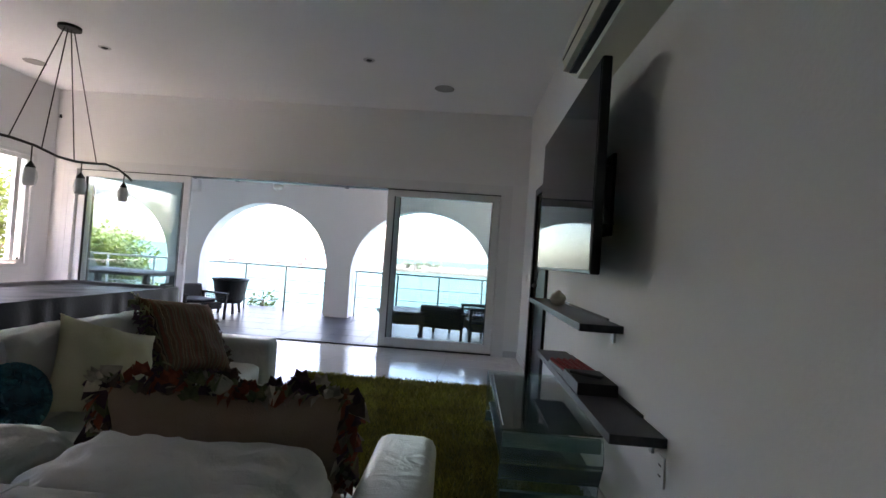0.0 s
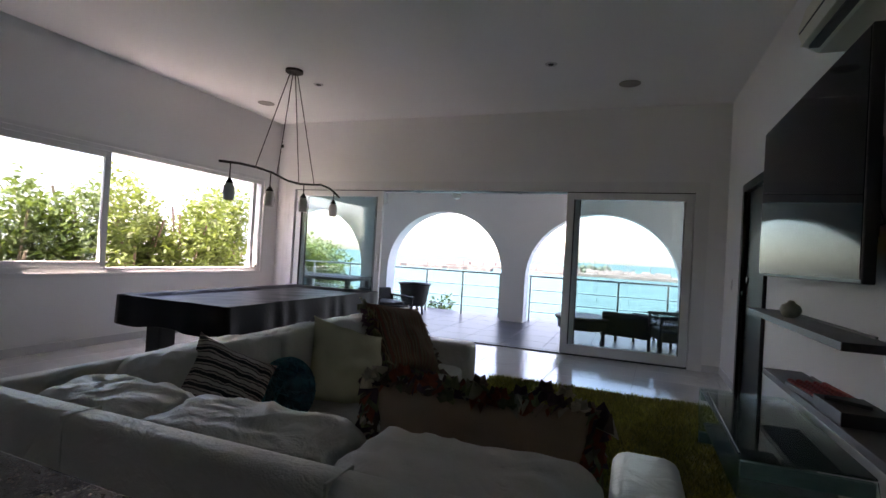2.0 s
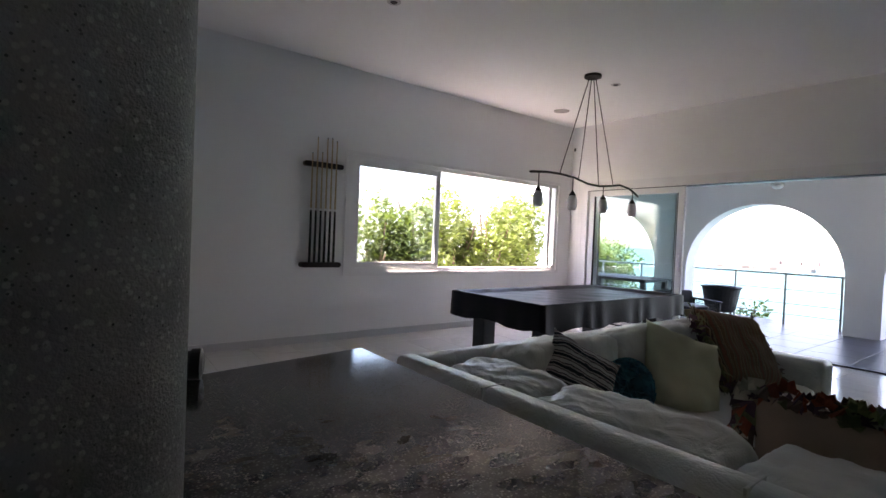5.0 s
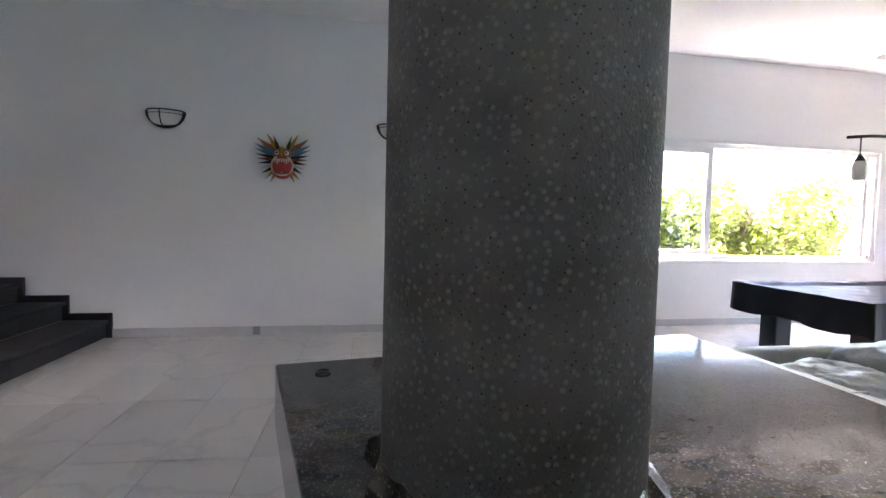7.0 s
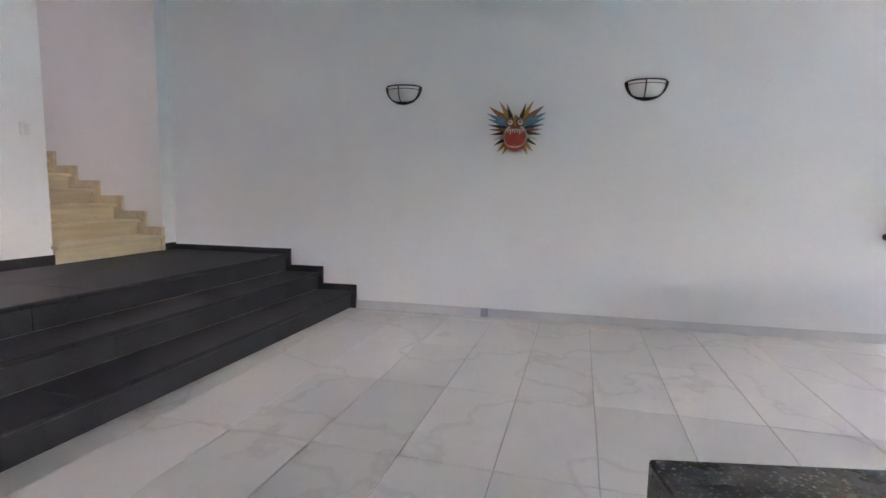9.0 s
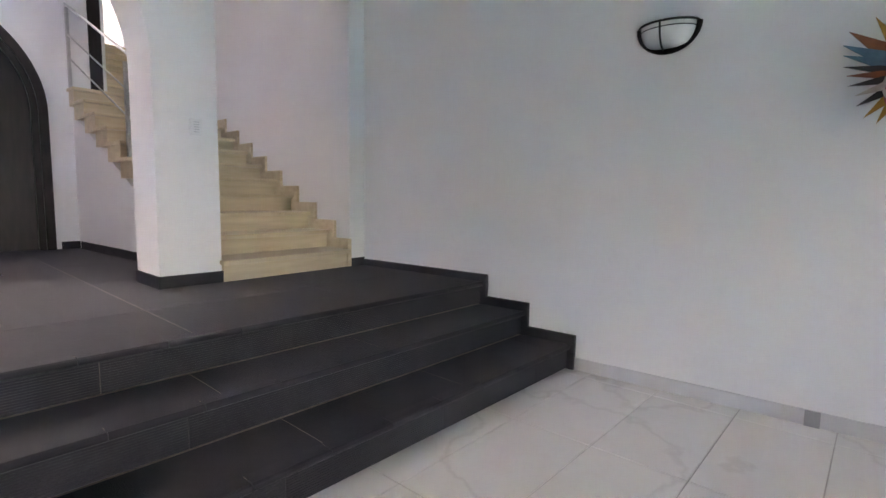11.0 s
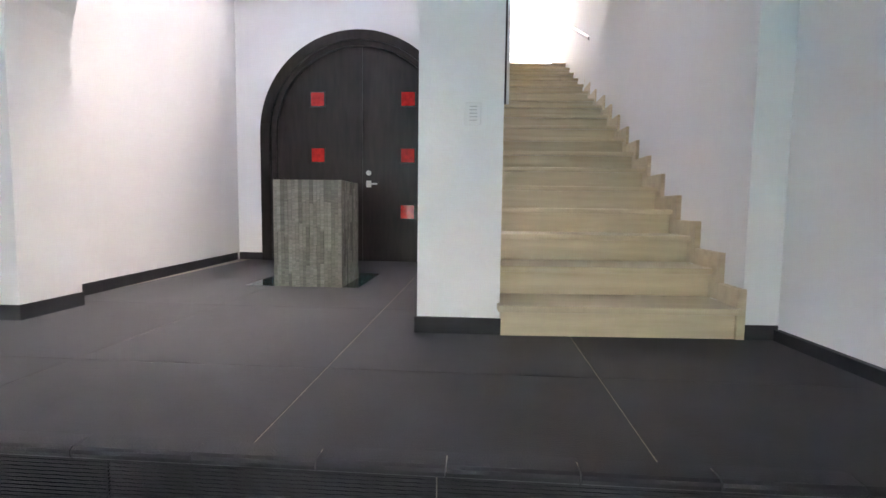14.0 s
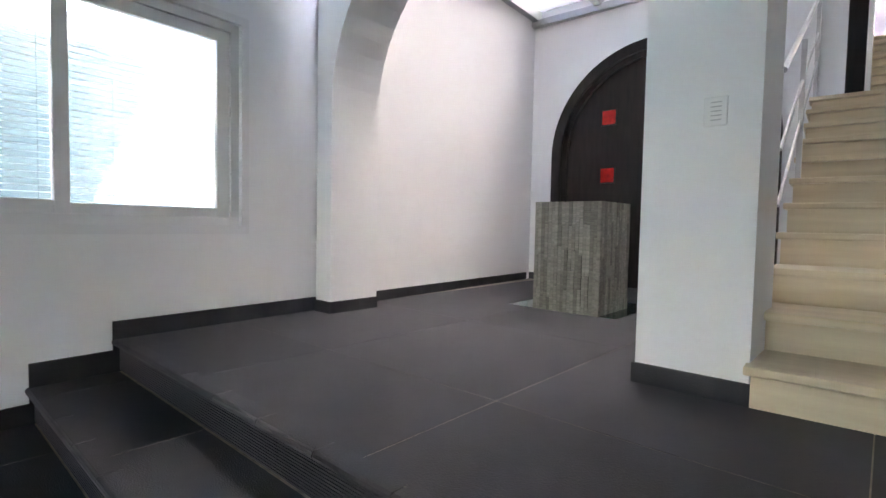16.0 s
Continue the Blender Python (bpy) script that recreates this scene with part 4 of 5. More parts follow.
# folding drone and case
dr = thing("drone", "small folding grey drone standing on the counter", "drone")
M_DRONE = mat("drone_grey", (0.42, 0.42, 0.43), 0.45, 0.05, 10, 0.03)
part("body", cushion(0.075, 0.17, 0.05, 0.2, 4, 0.002, 8), M_DRONE, dr, smooth=True).location = (0, 0, 0.075)
part("battery", box(-0.03, 0.03, -0.085, 0.02, 0.09, 0.105, bevel=0.006), M_DRONE, dr)
part("camera_ball", lathe([(0.002, 0.035), (0.017, 0.04), (0.02, 0.055), (0.015, 0.068), (0.002, 0.07)], 16), M_BLACKMAT, dr).location = (0, 0.09, 0)
for sx in (-1, 1):
    for sy in (-1, 1):
        a = part("arm", rod((sx * 0.03, sy * 0.06, 0.075), (sx * 0.13, sy * 0.12, 0.085), 0.011, 8), M_DRONE, dr)
        part("motor", cyl(0.013, 0.075, 0.105, sx * 0.13, sy * 0.12, 14), M_BLACKMAT, a)
        part("foot", box(sx * 0.13 - 0.008, sx * 0.13 + 0.008, sy * 0.12 - 0.008, sy * 0.12 + 0.008, 0.0, 0.078, bevel=0.003), M_DRONE, a)
        bl = box(-0.055, 0.055, -0.009, 0.009, 0.106, 0.109, bevel=0.001)
        bl.transform(Matrix.Translation((sx * 0.13, sy * 0.12, 0)) @ pose(0, 0, 0, 0, 0, 35 * sx * sy + 50 * sx))
        part("propeller", bl, M_BLACKMAT, a)
part("light", cyl(0.006, 0.045, 0.052, 0.02, -0.082, 10), M_RED, dr, "small red light")
dr.matrix_world = pose(-1.285, -0.29, 0.922, 0, 0, 189) @ Matrix.Diagonal((0.56, 0.78, 0.47, 1))
cs = thing("camera_case", "dark cylindrical case lying on the counter", "case")
b = lathe([(0.03, -0.09), (0.045, -0.085), (0.047, 0.085), (0.03, 0.09)], 24)
b.transform(Matrix.Translation((0, 0, 0.047)) @ pose(0, 0, 0, 0, 90))
part("body", b, M_BLACKMAT, cs)
b = lathe([(0.046, 0.06), (0.05, 0.062), (0.05, 0.088), (0.03, 0.094)], 24)
b.transform(Matrix.Translation((0, 0, 0.05)) @ pose(0, 0, 0, 0, 90))
part("cap", b, M_BLACKMAT, cs)
cs.matrix_world = pose(-1.40, -0.15, 0.922, 0, 0, 70) @ Matrix.Diagonal((0.8, 0.72, 0.72, 1))
rg_ = thing("metal_ring", "thin dark metal ring lying on counter", "ring")
b = tube([(0.014 * math.cos(2 * math.pi * k / 24), 0.014 * math.sin(2 * math.pi * k / 24), 0.003) for k in range(25)], 0.0022, 6)
part("band", b, M_IRON, rg_)
rg_.location = (-1.24, -0.64, 0.922)

# L-shaped sofa
sofa = thing("sectional_sofa", "white leather L-shaped sofa with loose puffy cushions", "sofa")
part("base", prism([(-1.87, 0.775), (0.22, 0.775), (0.22, 1.80), (-1.06, 1.80), (-1.06, 3.62), (-1.87, 3.62)], 0.05, 0.30, 0.02), M_LEATHER, sofa)
b = box(-1.87, 0.22, 0.77, 0.875, 0.28, 0.785, bevel=0.035, seg=4)
part("back_frame", b, M_LEATHER, sofa, smooth=True)
part("back_frame", box(-1.87, -1.76, 0.86, 3.62, 0.28, 0.78, bevel=0.035, seg=4), M_LEATHER, sofa, smooth=True)
part("arm", box(0.0, 0.22, 0.86, 1.84, 0.06, 0.60, bevel=0.05, seg=4), M_LEATHER, sofa, smooth=True)
part("arm", box(-1.80, -1.05, 3.40, 3.62, 0.06, 0.60, bevel=0.045, seg=4), M_LEATHER, sofa, smooth=True)
for i, (x, y, sx, sy) in enumerate(((-0.36, 1.38, 0.72, 0.86), (-1.06, 1.38, 0.70, 0.86), (-1.36, 2.42, 0.64, 0.92), (-1.36, 3.05, 0.64, 0.70), (-1.36, 1.70, 0.62, 0.55))):
    part("seat_cushion", cushion(sx, sy, 0.20, 0.18, 7, 0.008, 12, i), M_LEATHER, sofa, smooth=True).location = (x, y, 0.37)
for i, (x, w) in enumerate(((-0.30, 0.60), (-0.92, 0.62), (-1.45, 0.48))):
    o = part("back_cushion", cushion(w + 0.02, 0.28, 0.42, 0.04, 9, 0.034, 30, i + 5), M_LEATHER, sofa, smooth=True)
    o.matrix_local = pose(x, 1.025, 0.585, 8)
for i, (y, w) in enumerate(((1.55, 0.66), (2.32, 0.84), (3.05, 0.70))):
    o = part("back_cushion", cushion(w + 0.03, 0.27, 0.44, 0.04, 9, 0.034, 30, i + 9), M_LEATHER, sofa, smooth=True)
    o.matrix_local = pose(-1.61, y, 0.615, -8, 0, 90)
for x in (-1.32, -0.52):
    part("seam", box(x - 0.004, x + 0.004, 0.766, 0.872, 0.60, 0.7875, bevel=0.002), M_LEATHER, sofa)
for x, y in ((-1.8, 0.86), (0.14, 0.86), (0.14, 1.74), (-1.8, 3.55), (-1.14, 3.55)):
    part("foot", box(x - 0.03, x + 0.03, y - 0.03, y + 0.03, 0, 0.055), M_BLACKMAT, sofa)


def fringe(bm, pts, n, length, rng, width=0.016):
    """Loose hanging strips along a line."""
    for _ in range(n):
        k = rng.uniform(0, len(pts) - 1.001)
        i = int(k)
        p = Vector(pts[i]).lerp(Vector(pts[i + 1]), k - i)
        d = Vector((rng.uniform(-1, 1), rng.uniform(-1, 1), rng.uniform(-0.9, 0.5))).normalized()
        sd_ = d.orthogonal().normalized() * width * rng.uniform(0.5, 1.5)
        L = length * rng.uniform(0.5, 1.2)
        mid, end = p + d * L * 0.55 + Vector((0, 0, 0.01)), p + d * L + Vector((0, 0, -L * 0.35))
        v = [bm.verts.new(q) for q in (p - sd_, p + sd_, mid + sd_ * 1.4, mid - sd_ * 1.4, end)]
        bm.faces.new((v[0], v[1], v[2], v[3]))
        bm.faces.new((v[3], v[2], v[4]))
    return bm


rg = random.Random(3)
M_STRIPE = bands(mat("striped_weave", (0.2, 0.13, 0.08), 0.9, 0.3, 8, 0.5, 90), 5.0, [(0.16, 0.09, 0.05), (0.30, 0.22, 0.13), (0.07, 0.04, 0.03), (0.24, 0.19, 0.12), (0.11, 0.10, 0.06), (0.20, 0.08, 0.05)], "X", 1.5)
M_BW = bands(mat("black_white_weave", (0.5, 0.5, 0.5), 0.9, 0.3, 8, 0.5, 90), 6.5, [(0.02, 0.02, 0.025), (0.55, 0.50, 0.46), (0.26, 0.19, 0.19), (0.03, 0.03, 0.03), (0.5, 0.47, 0.44)], "Z", 1.6)
M_TEAL = mat("teal_ruffle", (0.04, 0.21, 0.27), 0.8, 0.4, 20, 0.4, 60, island=0.4)
M_CREAMF = mat("cream_cotton", (0.60, 0.58, 0.40), 0.9, 0.06, 5, 0.3, 160)
M_TAN = mat("tan_linen", (0.36, 0.26, 0.19), 0.9, 0.1, 6, 0.35, 220)
FR = {"plum": (0.11, 0.055, 0.075), "cream": (0.46, 0.40, 0.32), "rust": (0.30, 0.085, 0.04), "olive": (0.19, 0.19, 0.10), "brown": (0.15, 0.095, 0.07)}
M_FR = {k: mat(k + "_felt", c, 0.95, 0.2, 20, 0.4, 120, island=0.3) for k, c in FR.items()}

pl = thing("throw_pillow", "brown striped woven pillow with ragged fringe on sofa", "pillow")
part("cover", pillow(0.56, 0.50, 0.16, 2), M_STRIPE, pl, smooth=True)
for k, s in (("plum", -1), ("brown", 1), ("olive", -1)):
    b = fringe(bmesh.new(), [(s * 0.27, 0, -0.24), (s * 0.27, 0, 0.24)], 60, 0.07, rg)
    fringe(b, [(-0.27, 0, -0.24), (0.27, 0, -0.24)], 40, 0.06, rg)
    tagged(part("fringe", b, M_FR[k], pl), kind="stuff")
pl.matrix_world = Matrix.Translation((-1.34, 2.86, 0.69)) @ pose(0, 0, 0, 0, 0, 80) @ pose(0, 0, 0, -34) @ pose(0, 0, 0, 0, 10, 0)
pl = thing("throw_pillow", "plain cream cotton pillow leaning on sofa back", "pillow")
part("cover", pillow(0.46, 0.44, 0.16, 5, 0.02), M_CREAMF, pl, smooth=True)
pl.matrix_world = Matrix.Translation((-1.36, 2.22, 0.635)) @ pose(0, 0, 0, 0, 0, 70) @ pose(0, 0, 0, -24) @ pose(0, 0, 0, 0, 20, 0)
pl = thing("throw_pillow", "black and white patterned pillow on sofa", "pillow")
part("cover", pillow(0.35, 0.33, 0.13, 8), M_BW, pl, smooth=True)
pl.matrix_world = Matrix.Translation((-1.44, 1.45, 0.685)) @ pose(0, 0, 0, 0, 0, 68) @ pose(0, 0, 0, -24) @ pose(0, 0, 0, 0, 30, 0)
pl = thing("throw_pillow", "round teal ruffled pillow on sofa", "pillow")
part("cover", cushion(0.26, 0.12, 0.26, 0.2, 2.6, 0.01, 10), M_TEAL, pl, smooth=True)
b = bmesh.new()
for k in range(420):
    d = Vector((rg.gauss(0, 1), rg.gauss(0, 0.6), rg.gauss(0, 1))).normalized()
    p = Vector((d.x * 0.135, d.y * 0.075, d.z * 0.135))
    t_ = d.orthogonal().normalized()
    u_ = d.cross(t_)
    a = rg.uniform(0, 6.3)
    t_, u_ = t_ * math.cos(a) + u_ * math.sin(a), u_ * math.cos(a) - t_ * math.sin(a)
    v = [b.verts.new(q) for q in (p - t_ * 0.03, p + t_ * 0.03, p + t_ * 0.035 + d * 0.028 + u_ * 0.008, p + d * 0.034 - u_ * 0.008, p - t_ * 0.035 + d * 0.028 + u_ * 0.008)]
    b.faces.new((v[0], v[1], v[2], v[3], v[4]))
tagged(part("ruffle", b, M_TEAL, pl), kind="stuff")
pl.matrix_world = Matrix.Translation((-1.38, 1.76, 0.615)) @ pose(0, 0, 0, 0, 0, 70) @ pose(0, 0, 0, -15) @ Matrix.Diagonal((0.8, 0.8, 0.85, 1))
pl = thing("bolster_pillow", "long tan linen pillow edged with felt flowers", "pillow")
part("cover", pillow(0.72, 0.40, 0.16, 11), M_TAN, pl, smooth=True)
for i, k in enumerate(M_FR):
    b = bmesh.new()
    fringe(b, [(-0.36, 0, -0.15), (-0.36, 0, 0.19), (0.35, 0, 0.19), (0.36, 0, -0.15)], 60, 0.06, rg, 0.016)
    for _ in range(5):
        c = Vector((rg.uniform(-0.37, 0.37), rg.uniform(-0.04, 0.04), 0.19 + rg.uniform(-0.02, 0.03)))
        for m_ in range(6):
            a = m_ * 1.05
            d = Vector((math.cos(a), 0.4 * math.sin(a), abs(math.sin(a)) * 0.9 + 0.2)) * 0.026
            o_ = Vector((-d.z, 0, d.x)) * 0.5
            v = [b.verts.new(q) for q in (c, c + d * 0.7 + o_, c + d * 1.2 + Vector((0, -0.01, 0.01)), c + d * 0.7 - o_)]
            b.faces.new(v)
    tagged(part("felt_trim", b, M_FR[k], pl, k + " felt petals and strips"), kind="stuff")
pl.matrix_world = Matrix.Translation((-0.40, 1.45, 0.645)) @ pose(0, 0, 0, 0, 0, 10) @ pose(0, 0, 0, 16) @ pose(0, 0, 0, 0, 2, 0)

# rug
rug = thing("rug", "shaggy olive green rug like short grass", "rug", kind="")
part("backing", box(-1.28, 1.02, 1.3, 5.02, 0.0, 0.012, bevel=0.004), M_RUGBASE, rug)
rg2 = np.random.RandomState(5)
N = 42000
px, py = rg2.uniform(-1.28, 1.02, N), rg2.uniform(2.0, 5.02, N)
ang, hh, lean = rg2.uniform(0, 6.283, N), rg2.uniform(0.022, 0.045, N), rg2.uniform(0, 6.283, N)
w = 0.0045
V = np.zeros((N, 3, 3))
V[:, 0] = np.stack([px - w * np.cos(ang), py - w * np.sin(ang), np.full(N, 0.011)], 1)
V[:, 1] = np.stack([px + w * np.cos(ang), py + w * np.sin(ang), np.full(N, 0.011)], 1)
V[:, 2] = np.stack([px + 0.022 * np.cos(lean), py + 0.022 * np.sin(lean), 0.011 + hh], 1)
me = bpy.data.meshes.new("pile")
me.from_pydata(V.reshape(-1, 3).tolist(), [], np.arange(3 * N).reshape(-1, 3).tolist())
me.materials.append(M_RUG)
pile = new("pile", me)
pile.parent = rug
tagged(pile, "shaggy green pile", kind="stuff")

# glass table
gt = thing("glass_table", "bent green-tinted glass side table with lower shelf", "glass table")
gx0, gx1, gy0, gy1, gz = 0.52, 1.03, 2.50, 3.84, 0.43
part("tabletop", box(gx0, gx1, gy0, gy1, gz - 0.012, gz, bevel=0.003), M_TABLEGLASS, gt)
part("shelf", box(gx0 + 0.02, gx1 - 0.02, gy0 + 0.06, gy1 - 0.06, 0.20, 0.21, bevel=0.002), M_TABLEGLASS, gt)
for y in (gy0, gy1):
    n = 12
    b = bmesh.new()
    vs = []
    for k in range(n + 1):
        z = 0.03 + (gz - 0.045) * k / n
        o = 0.035 * math.sin(math.pi * 2 * k / n) * (1 if y == gy0 else -1)
        vs.append([b.verts.new(p) for p in ((gx0, y - 0.006 + o, z), (gx1, y - 0.006 + o, z), (gx1, y + 0.006 + o, z), (gx0, y + 0.006 + o, z))])
    for p, q in zip(vs, vs[1:]):
        for i in range(4):
            b.faces.new((p[i], q[i], q[(i + 1) % 4], p[(i + 1) % 4]))
    part("leg", b, M_TABLEGLASS, gt)
    # reflections in the end panels, built as solid green strips
    for z in (0.05, 0.34):
        part("frosted_band", box(gx0 + 0.01, gx1 - 0.01, y - 0.014, y + 0.014, z, z + 0.07, bevel=0.002), M_BAND, gt, "green strip standing in for a reflection")
part("rod", rod((gx0 + 0.01, gy0 + 0.02, gz + 0.004), (gx0 + 0.03, gy1 - 0.15, gz + 0.004), 0.004, 6), M_IRON, gt)

# television on bracket
tv = thing("television", "large thin black flat-screen television on wall bracket", "television")
b = box(-0.025, 0.02, -0.88, 0.88, -0.50, 0.50, bevel=0.006)
part("housing", b, M_BLACKMAT, tv)
part("screen", box(-0.029, -0.0255, -0.868, 0.868, -0.482, 0.488), M_SCREEN, tv, "glossy black screen")
part("back", box(0.02, 0.05, -0.6, 0.6, -0.4, 0.25, bevel=0.012), M_BLACKMAT, tv)
for z in (-0.25, 0.12):
    part("bracket", box(0.05, 0.205, -0.30, -0.24, z, z + 0.035), M_IRON, tv)
    part("bracket", box(0.05, 0.205, 0.24, 0.30, z, z + 0.035), M_IRON, tv)
part("wall_plate", box(0.19, 0.208, -0.35, 0.35, -0.28, 0.18), M_IRON, tv)
part("cable", tube([(0.05, -0.5, -0.1), (0.10, -0.62, -0.16), (0.14, -0.6, -0.24), (0.08, -0.5, -0.28)], 0.006, 6), M_BLACKMAT, tv)
tv.matrix_world = pose(XE - 0.208, 3.10, 1.735, 0, 0, -1.0)

for y0, y1, z in ((2.47, 4.30, 0.985), (1.89, 3.74, 0.635)):
    sh = thing("floating_shelf", "dark wood floating shelf fixed on white wall", "shelf", "floating shelves")
    part("board", box(XE - 0.22, XE, y0, y1, z - 0.038, z, bevel=0.003), M_SHELF, sh)
    part("lip", box(XE - 0.012, XE - 0.001, y0 + 0.25, y1 - 0.2, z, z + 0.012), M_SHELF, sh)
    part("bracket", box(XE - 0.012, XE, y0 + 0.12, y0 + 0.15, z - 0.10, z - 0.038), M_STEEL, sh)
va = thing("shell_vase", "small round pale ceramic pot on upper shelf", "vase")
part("body", lathe([(0.02, 0), (0.045, 0.012), (0.06, 0.045), (0.05, 0.075), (0.02, 0.095), (0.016, 0.105), (0.004, 0.108)], 24), mat("pale_clay", (0.45, 0.40, 0.33), 0.6, 0.15, 20, 0.2), va, smooth=True)
va.location = (XE - 0.11, 3.62, 0.985)
gm = thing("board_game", "dark game box with board of red pieces", "board game")
part("box", box(-0.10, 0.10, -0.17, 0.17, 0, 0.06, bevel=0.004), M_BLACKMAT, gm)
gm.location = (XE - 0.115, 2.62, 0.635)
gb = thing("game_tray", "open tray filled with red and dark pieces", "game")
part("tray", box(-0.10, 0.10, -0.22, 0.22, 0, 0.03, bevel=0.004), M_BLACKMAT, gb)
gb.matrix_world = pose(XE - 0.115, 2.98, 0.635, 0, 0, 4)
M_PIECE = mat("red_pieces", (0.32, 0.03, 0.025), 0.4, 0.3, 20, 0.1)
first = lathe([(0.012, 0), (0.016, 0.004), (0.014, 0.014), (0.004, 0.018)], 10)
pm = part("game_piece", first, M_PIECE, gb)
pm.location = (-0.08, -0.20, 0.03)
for i in range(5):
    for j in range(11):
        if i or j:
            o = pm.copy()
            scene.collection.objects.link(o)
            o.location = (-0.08 + 0.04 * i, -0.20 + 0.04 * j, 0.03)
rm = thing("remote_control", "slim black remote control on the game box", "remote")
part("body", box(-0.02, 0.02, -0.09, 0.09, 0, 0.018, bevel=0.006), M_BLACKMAT, rm)
rm.matrix_world = pose(XE - 0.13, 2.62, 0.696, 0, 0, 50)

ac = thing("air_conditioner", "cream wall-mounted split air conditioner near ceiling", "air conditioner")
b = bmesh.new()
prof = [(0.0, 0.0), (-0.15, 0.0), (-0.205, 0.04), (-0.225, 0.12), (-0.20, 0.24), (-0.14, 0.30), (0.0, 0.30)]
e0, e1 = [b.verts.new((x, 0, z)) for x, z in prof], [b.verts.new((x, 1.05, z)) for x, z in prof]
b.faces.new(e0), b.faces.new(e1)
for k in range(len(prof)):
    j = (k + 1) % len(prof)
    b.faces.new((e0[k], e0[j], e1[j], e1[k]))
part("housing", b, M_CREAM, ac)
part("outlet_slot", box(-0.196, -0.150, 0.06, 0.99, 0.008, 0.022), M_BLACKMAT, ac, "dark air slot")
part("louvre", box(-0.222, -0.165, 0.04, 1.01, 0.022, 0.034, bevel=0.004), M_CREAM, ac)
part("front_line", box(-0.2245, -0.215, 0.02, 1.03, 0.10, 0.104), M_BLACKMAT, ac)
ac.matrix_world = pose(XE, 1.97, 2.425) @ Matrix.Diagonal((1.32, 1.0, 1.0, 1))

for name, label, y, z, h, w_ in (("wall_socket", "white wall socket plate below shelf", 1.93, 0.50, 0.115, 0.07), ("light_switch", "small grey light switch by the door", 6.27, 1.10, 0.12, 0.05)):
    s = thing(name, label, "socket" if "socket" in name else "switch")
    part("plate", box(XE - 0.008, XE, y - w_ / 2, y + w_ / 2, z - h / 2, z + h / 2, bevel=0.002), M_WHITEPL, s)
    for d in (-0.02, 0.02):
        part("hole", box(XE - 0.0095, XE - 0.0075, y - 0.012, y + 0.012, z + d - 0.003, z + d + 0.003), M_BLACKMAT, s)
s = thing("floor_socket", "small grey socket on the baseboard", "socket")
part("plate", box(XW + 0.012, XW + 0.024, -1.51, -1.44, 0.0, 0.085, bevel=0.002), mat("grey_plate", (0.33, 0.33, 0.34), 0.5), s)

# pool table under cover
pt = thing("pool_table", "black pool table under a creased vinyl cover", "pool table")
px0, px1, py0, py1, pz = -4.36, -3.06, 3.12, 5.72, 0.715
b = bmesh.new()
n1, n2 = 40, 72
g = [[None] * (n2 + 1) for _ in range(n1 + 1)]
for i in range(n1 + 1):
    for j in range(n2 + 1):
        u, v = i / n1, j / n2
        x, y = px0 + (px1 - px0) * u, py0 + (py1 - py0) * v
        e = min(u * 1.3, (1 - u) * 1.3, v * 2.6, (1 - v) * 2.6)
        z = pz - 0.028 * min(1, max(0, (e - 0.09) / 0.05)) + 0.008 * noise.noise(Vector((x * 5, y * 5, 0))) + 0.014 * abs(noise.noise(Vector((x * 3, y * 6, 2)))) * (1 if e < 0.12 else 0.2)
        g[i][j] = b.verts.new((x, y, z))
for i in range(n1):
    for j in range(n2):
        b.faces.new((g[i][j], g[i + 1][j], g[i + 1][j + 1], g[i][j + 1]))
part("cover", b, M_BLACK, pt, "creased black vinyl cover", True)
b = bmesh.new()
ring_ = []
per = [(px0, py0, 0, -1), (px1, py0, 1, 0), (px1, py1, 0, 1), (px0, py1, -1, 0)]
for k in range(4):
    a, c = per[k], per[(k + 1) % 4]
    m_ = 26 if k % 2 == 0 else 60
    for q in range(m_):
        t_ = q / m_
        x, y = a[0] + (c[0] - a[0]) * t_, a[1] + (c[1] - a[1]) * t_
        nx, ny = ((0, -1), (1, 0), (0, 1), (-1, 0))[k]
        col_ = []
        for d in range(5):
            amp = 0.002 + 0.009 * d / 4
            o = amp * math.sin(q * 0.9 + 1.7 * math.sin(q * 0.31 + k)) + 0.012 * d / 4
            drop = 0.03 + 0.235 * d / 4 * (1 + 0.08 * math.sin(q * 0.4))
            col_.append(b.verts.new((x + nx * o, y + ny * o, pz + 0.012 - drop + 0.02 * (d == 0))))
        ring_.append(col_)
for k in range(len(ring_)):
    p, q = ring_[k], ring_[(k + 1) % len(ring_)]
    for d in range(4):
        b.faces.new((p[d], q[d], q[d + 1], p[d + 1]))
part("skirt", b, M_BLACK, pt, "hanging black cover edge with folds", True)
part("frame", box(px0 + 0.03, px1 - 0.03, py0 + 0.03, py1 - 0.03, 0.46, 0.68, bevel=0.01), M_BLACKMAT, pt)
for x in (px0 + 0.22, px1 - 0.22):
    for y in (py0 + 0.30, py1 - 0.30):
        part("leg", box(x - 0.09, x + 0.09, y - 0.09, y + 0.09, 0.0, 0.47, bevel=0.015), M_BLACKMAT, pt)

# pendant lamp over the table
ch = thing("pendant_lamp", "wavy dark iron bar lamp with four glass shades", "pendant lamp")
lx, cy_ = -3.68, 4.66


WAVE = [(3.55, 2.02), (3.8, 2.045), (4.05, 2.05), (4.3, 2.035), (4.55, 1.99), (4.78, 1.985), (5.0, 2.01), (5.2, 2.04), (5.4, 2.02), (5.55, 1.97), (5.63, 1.93)]


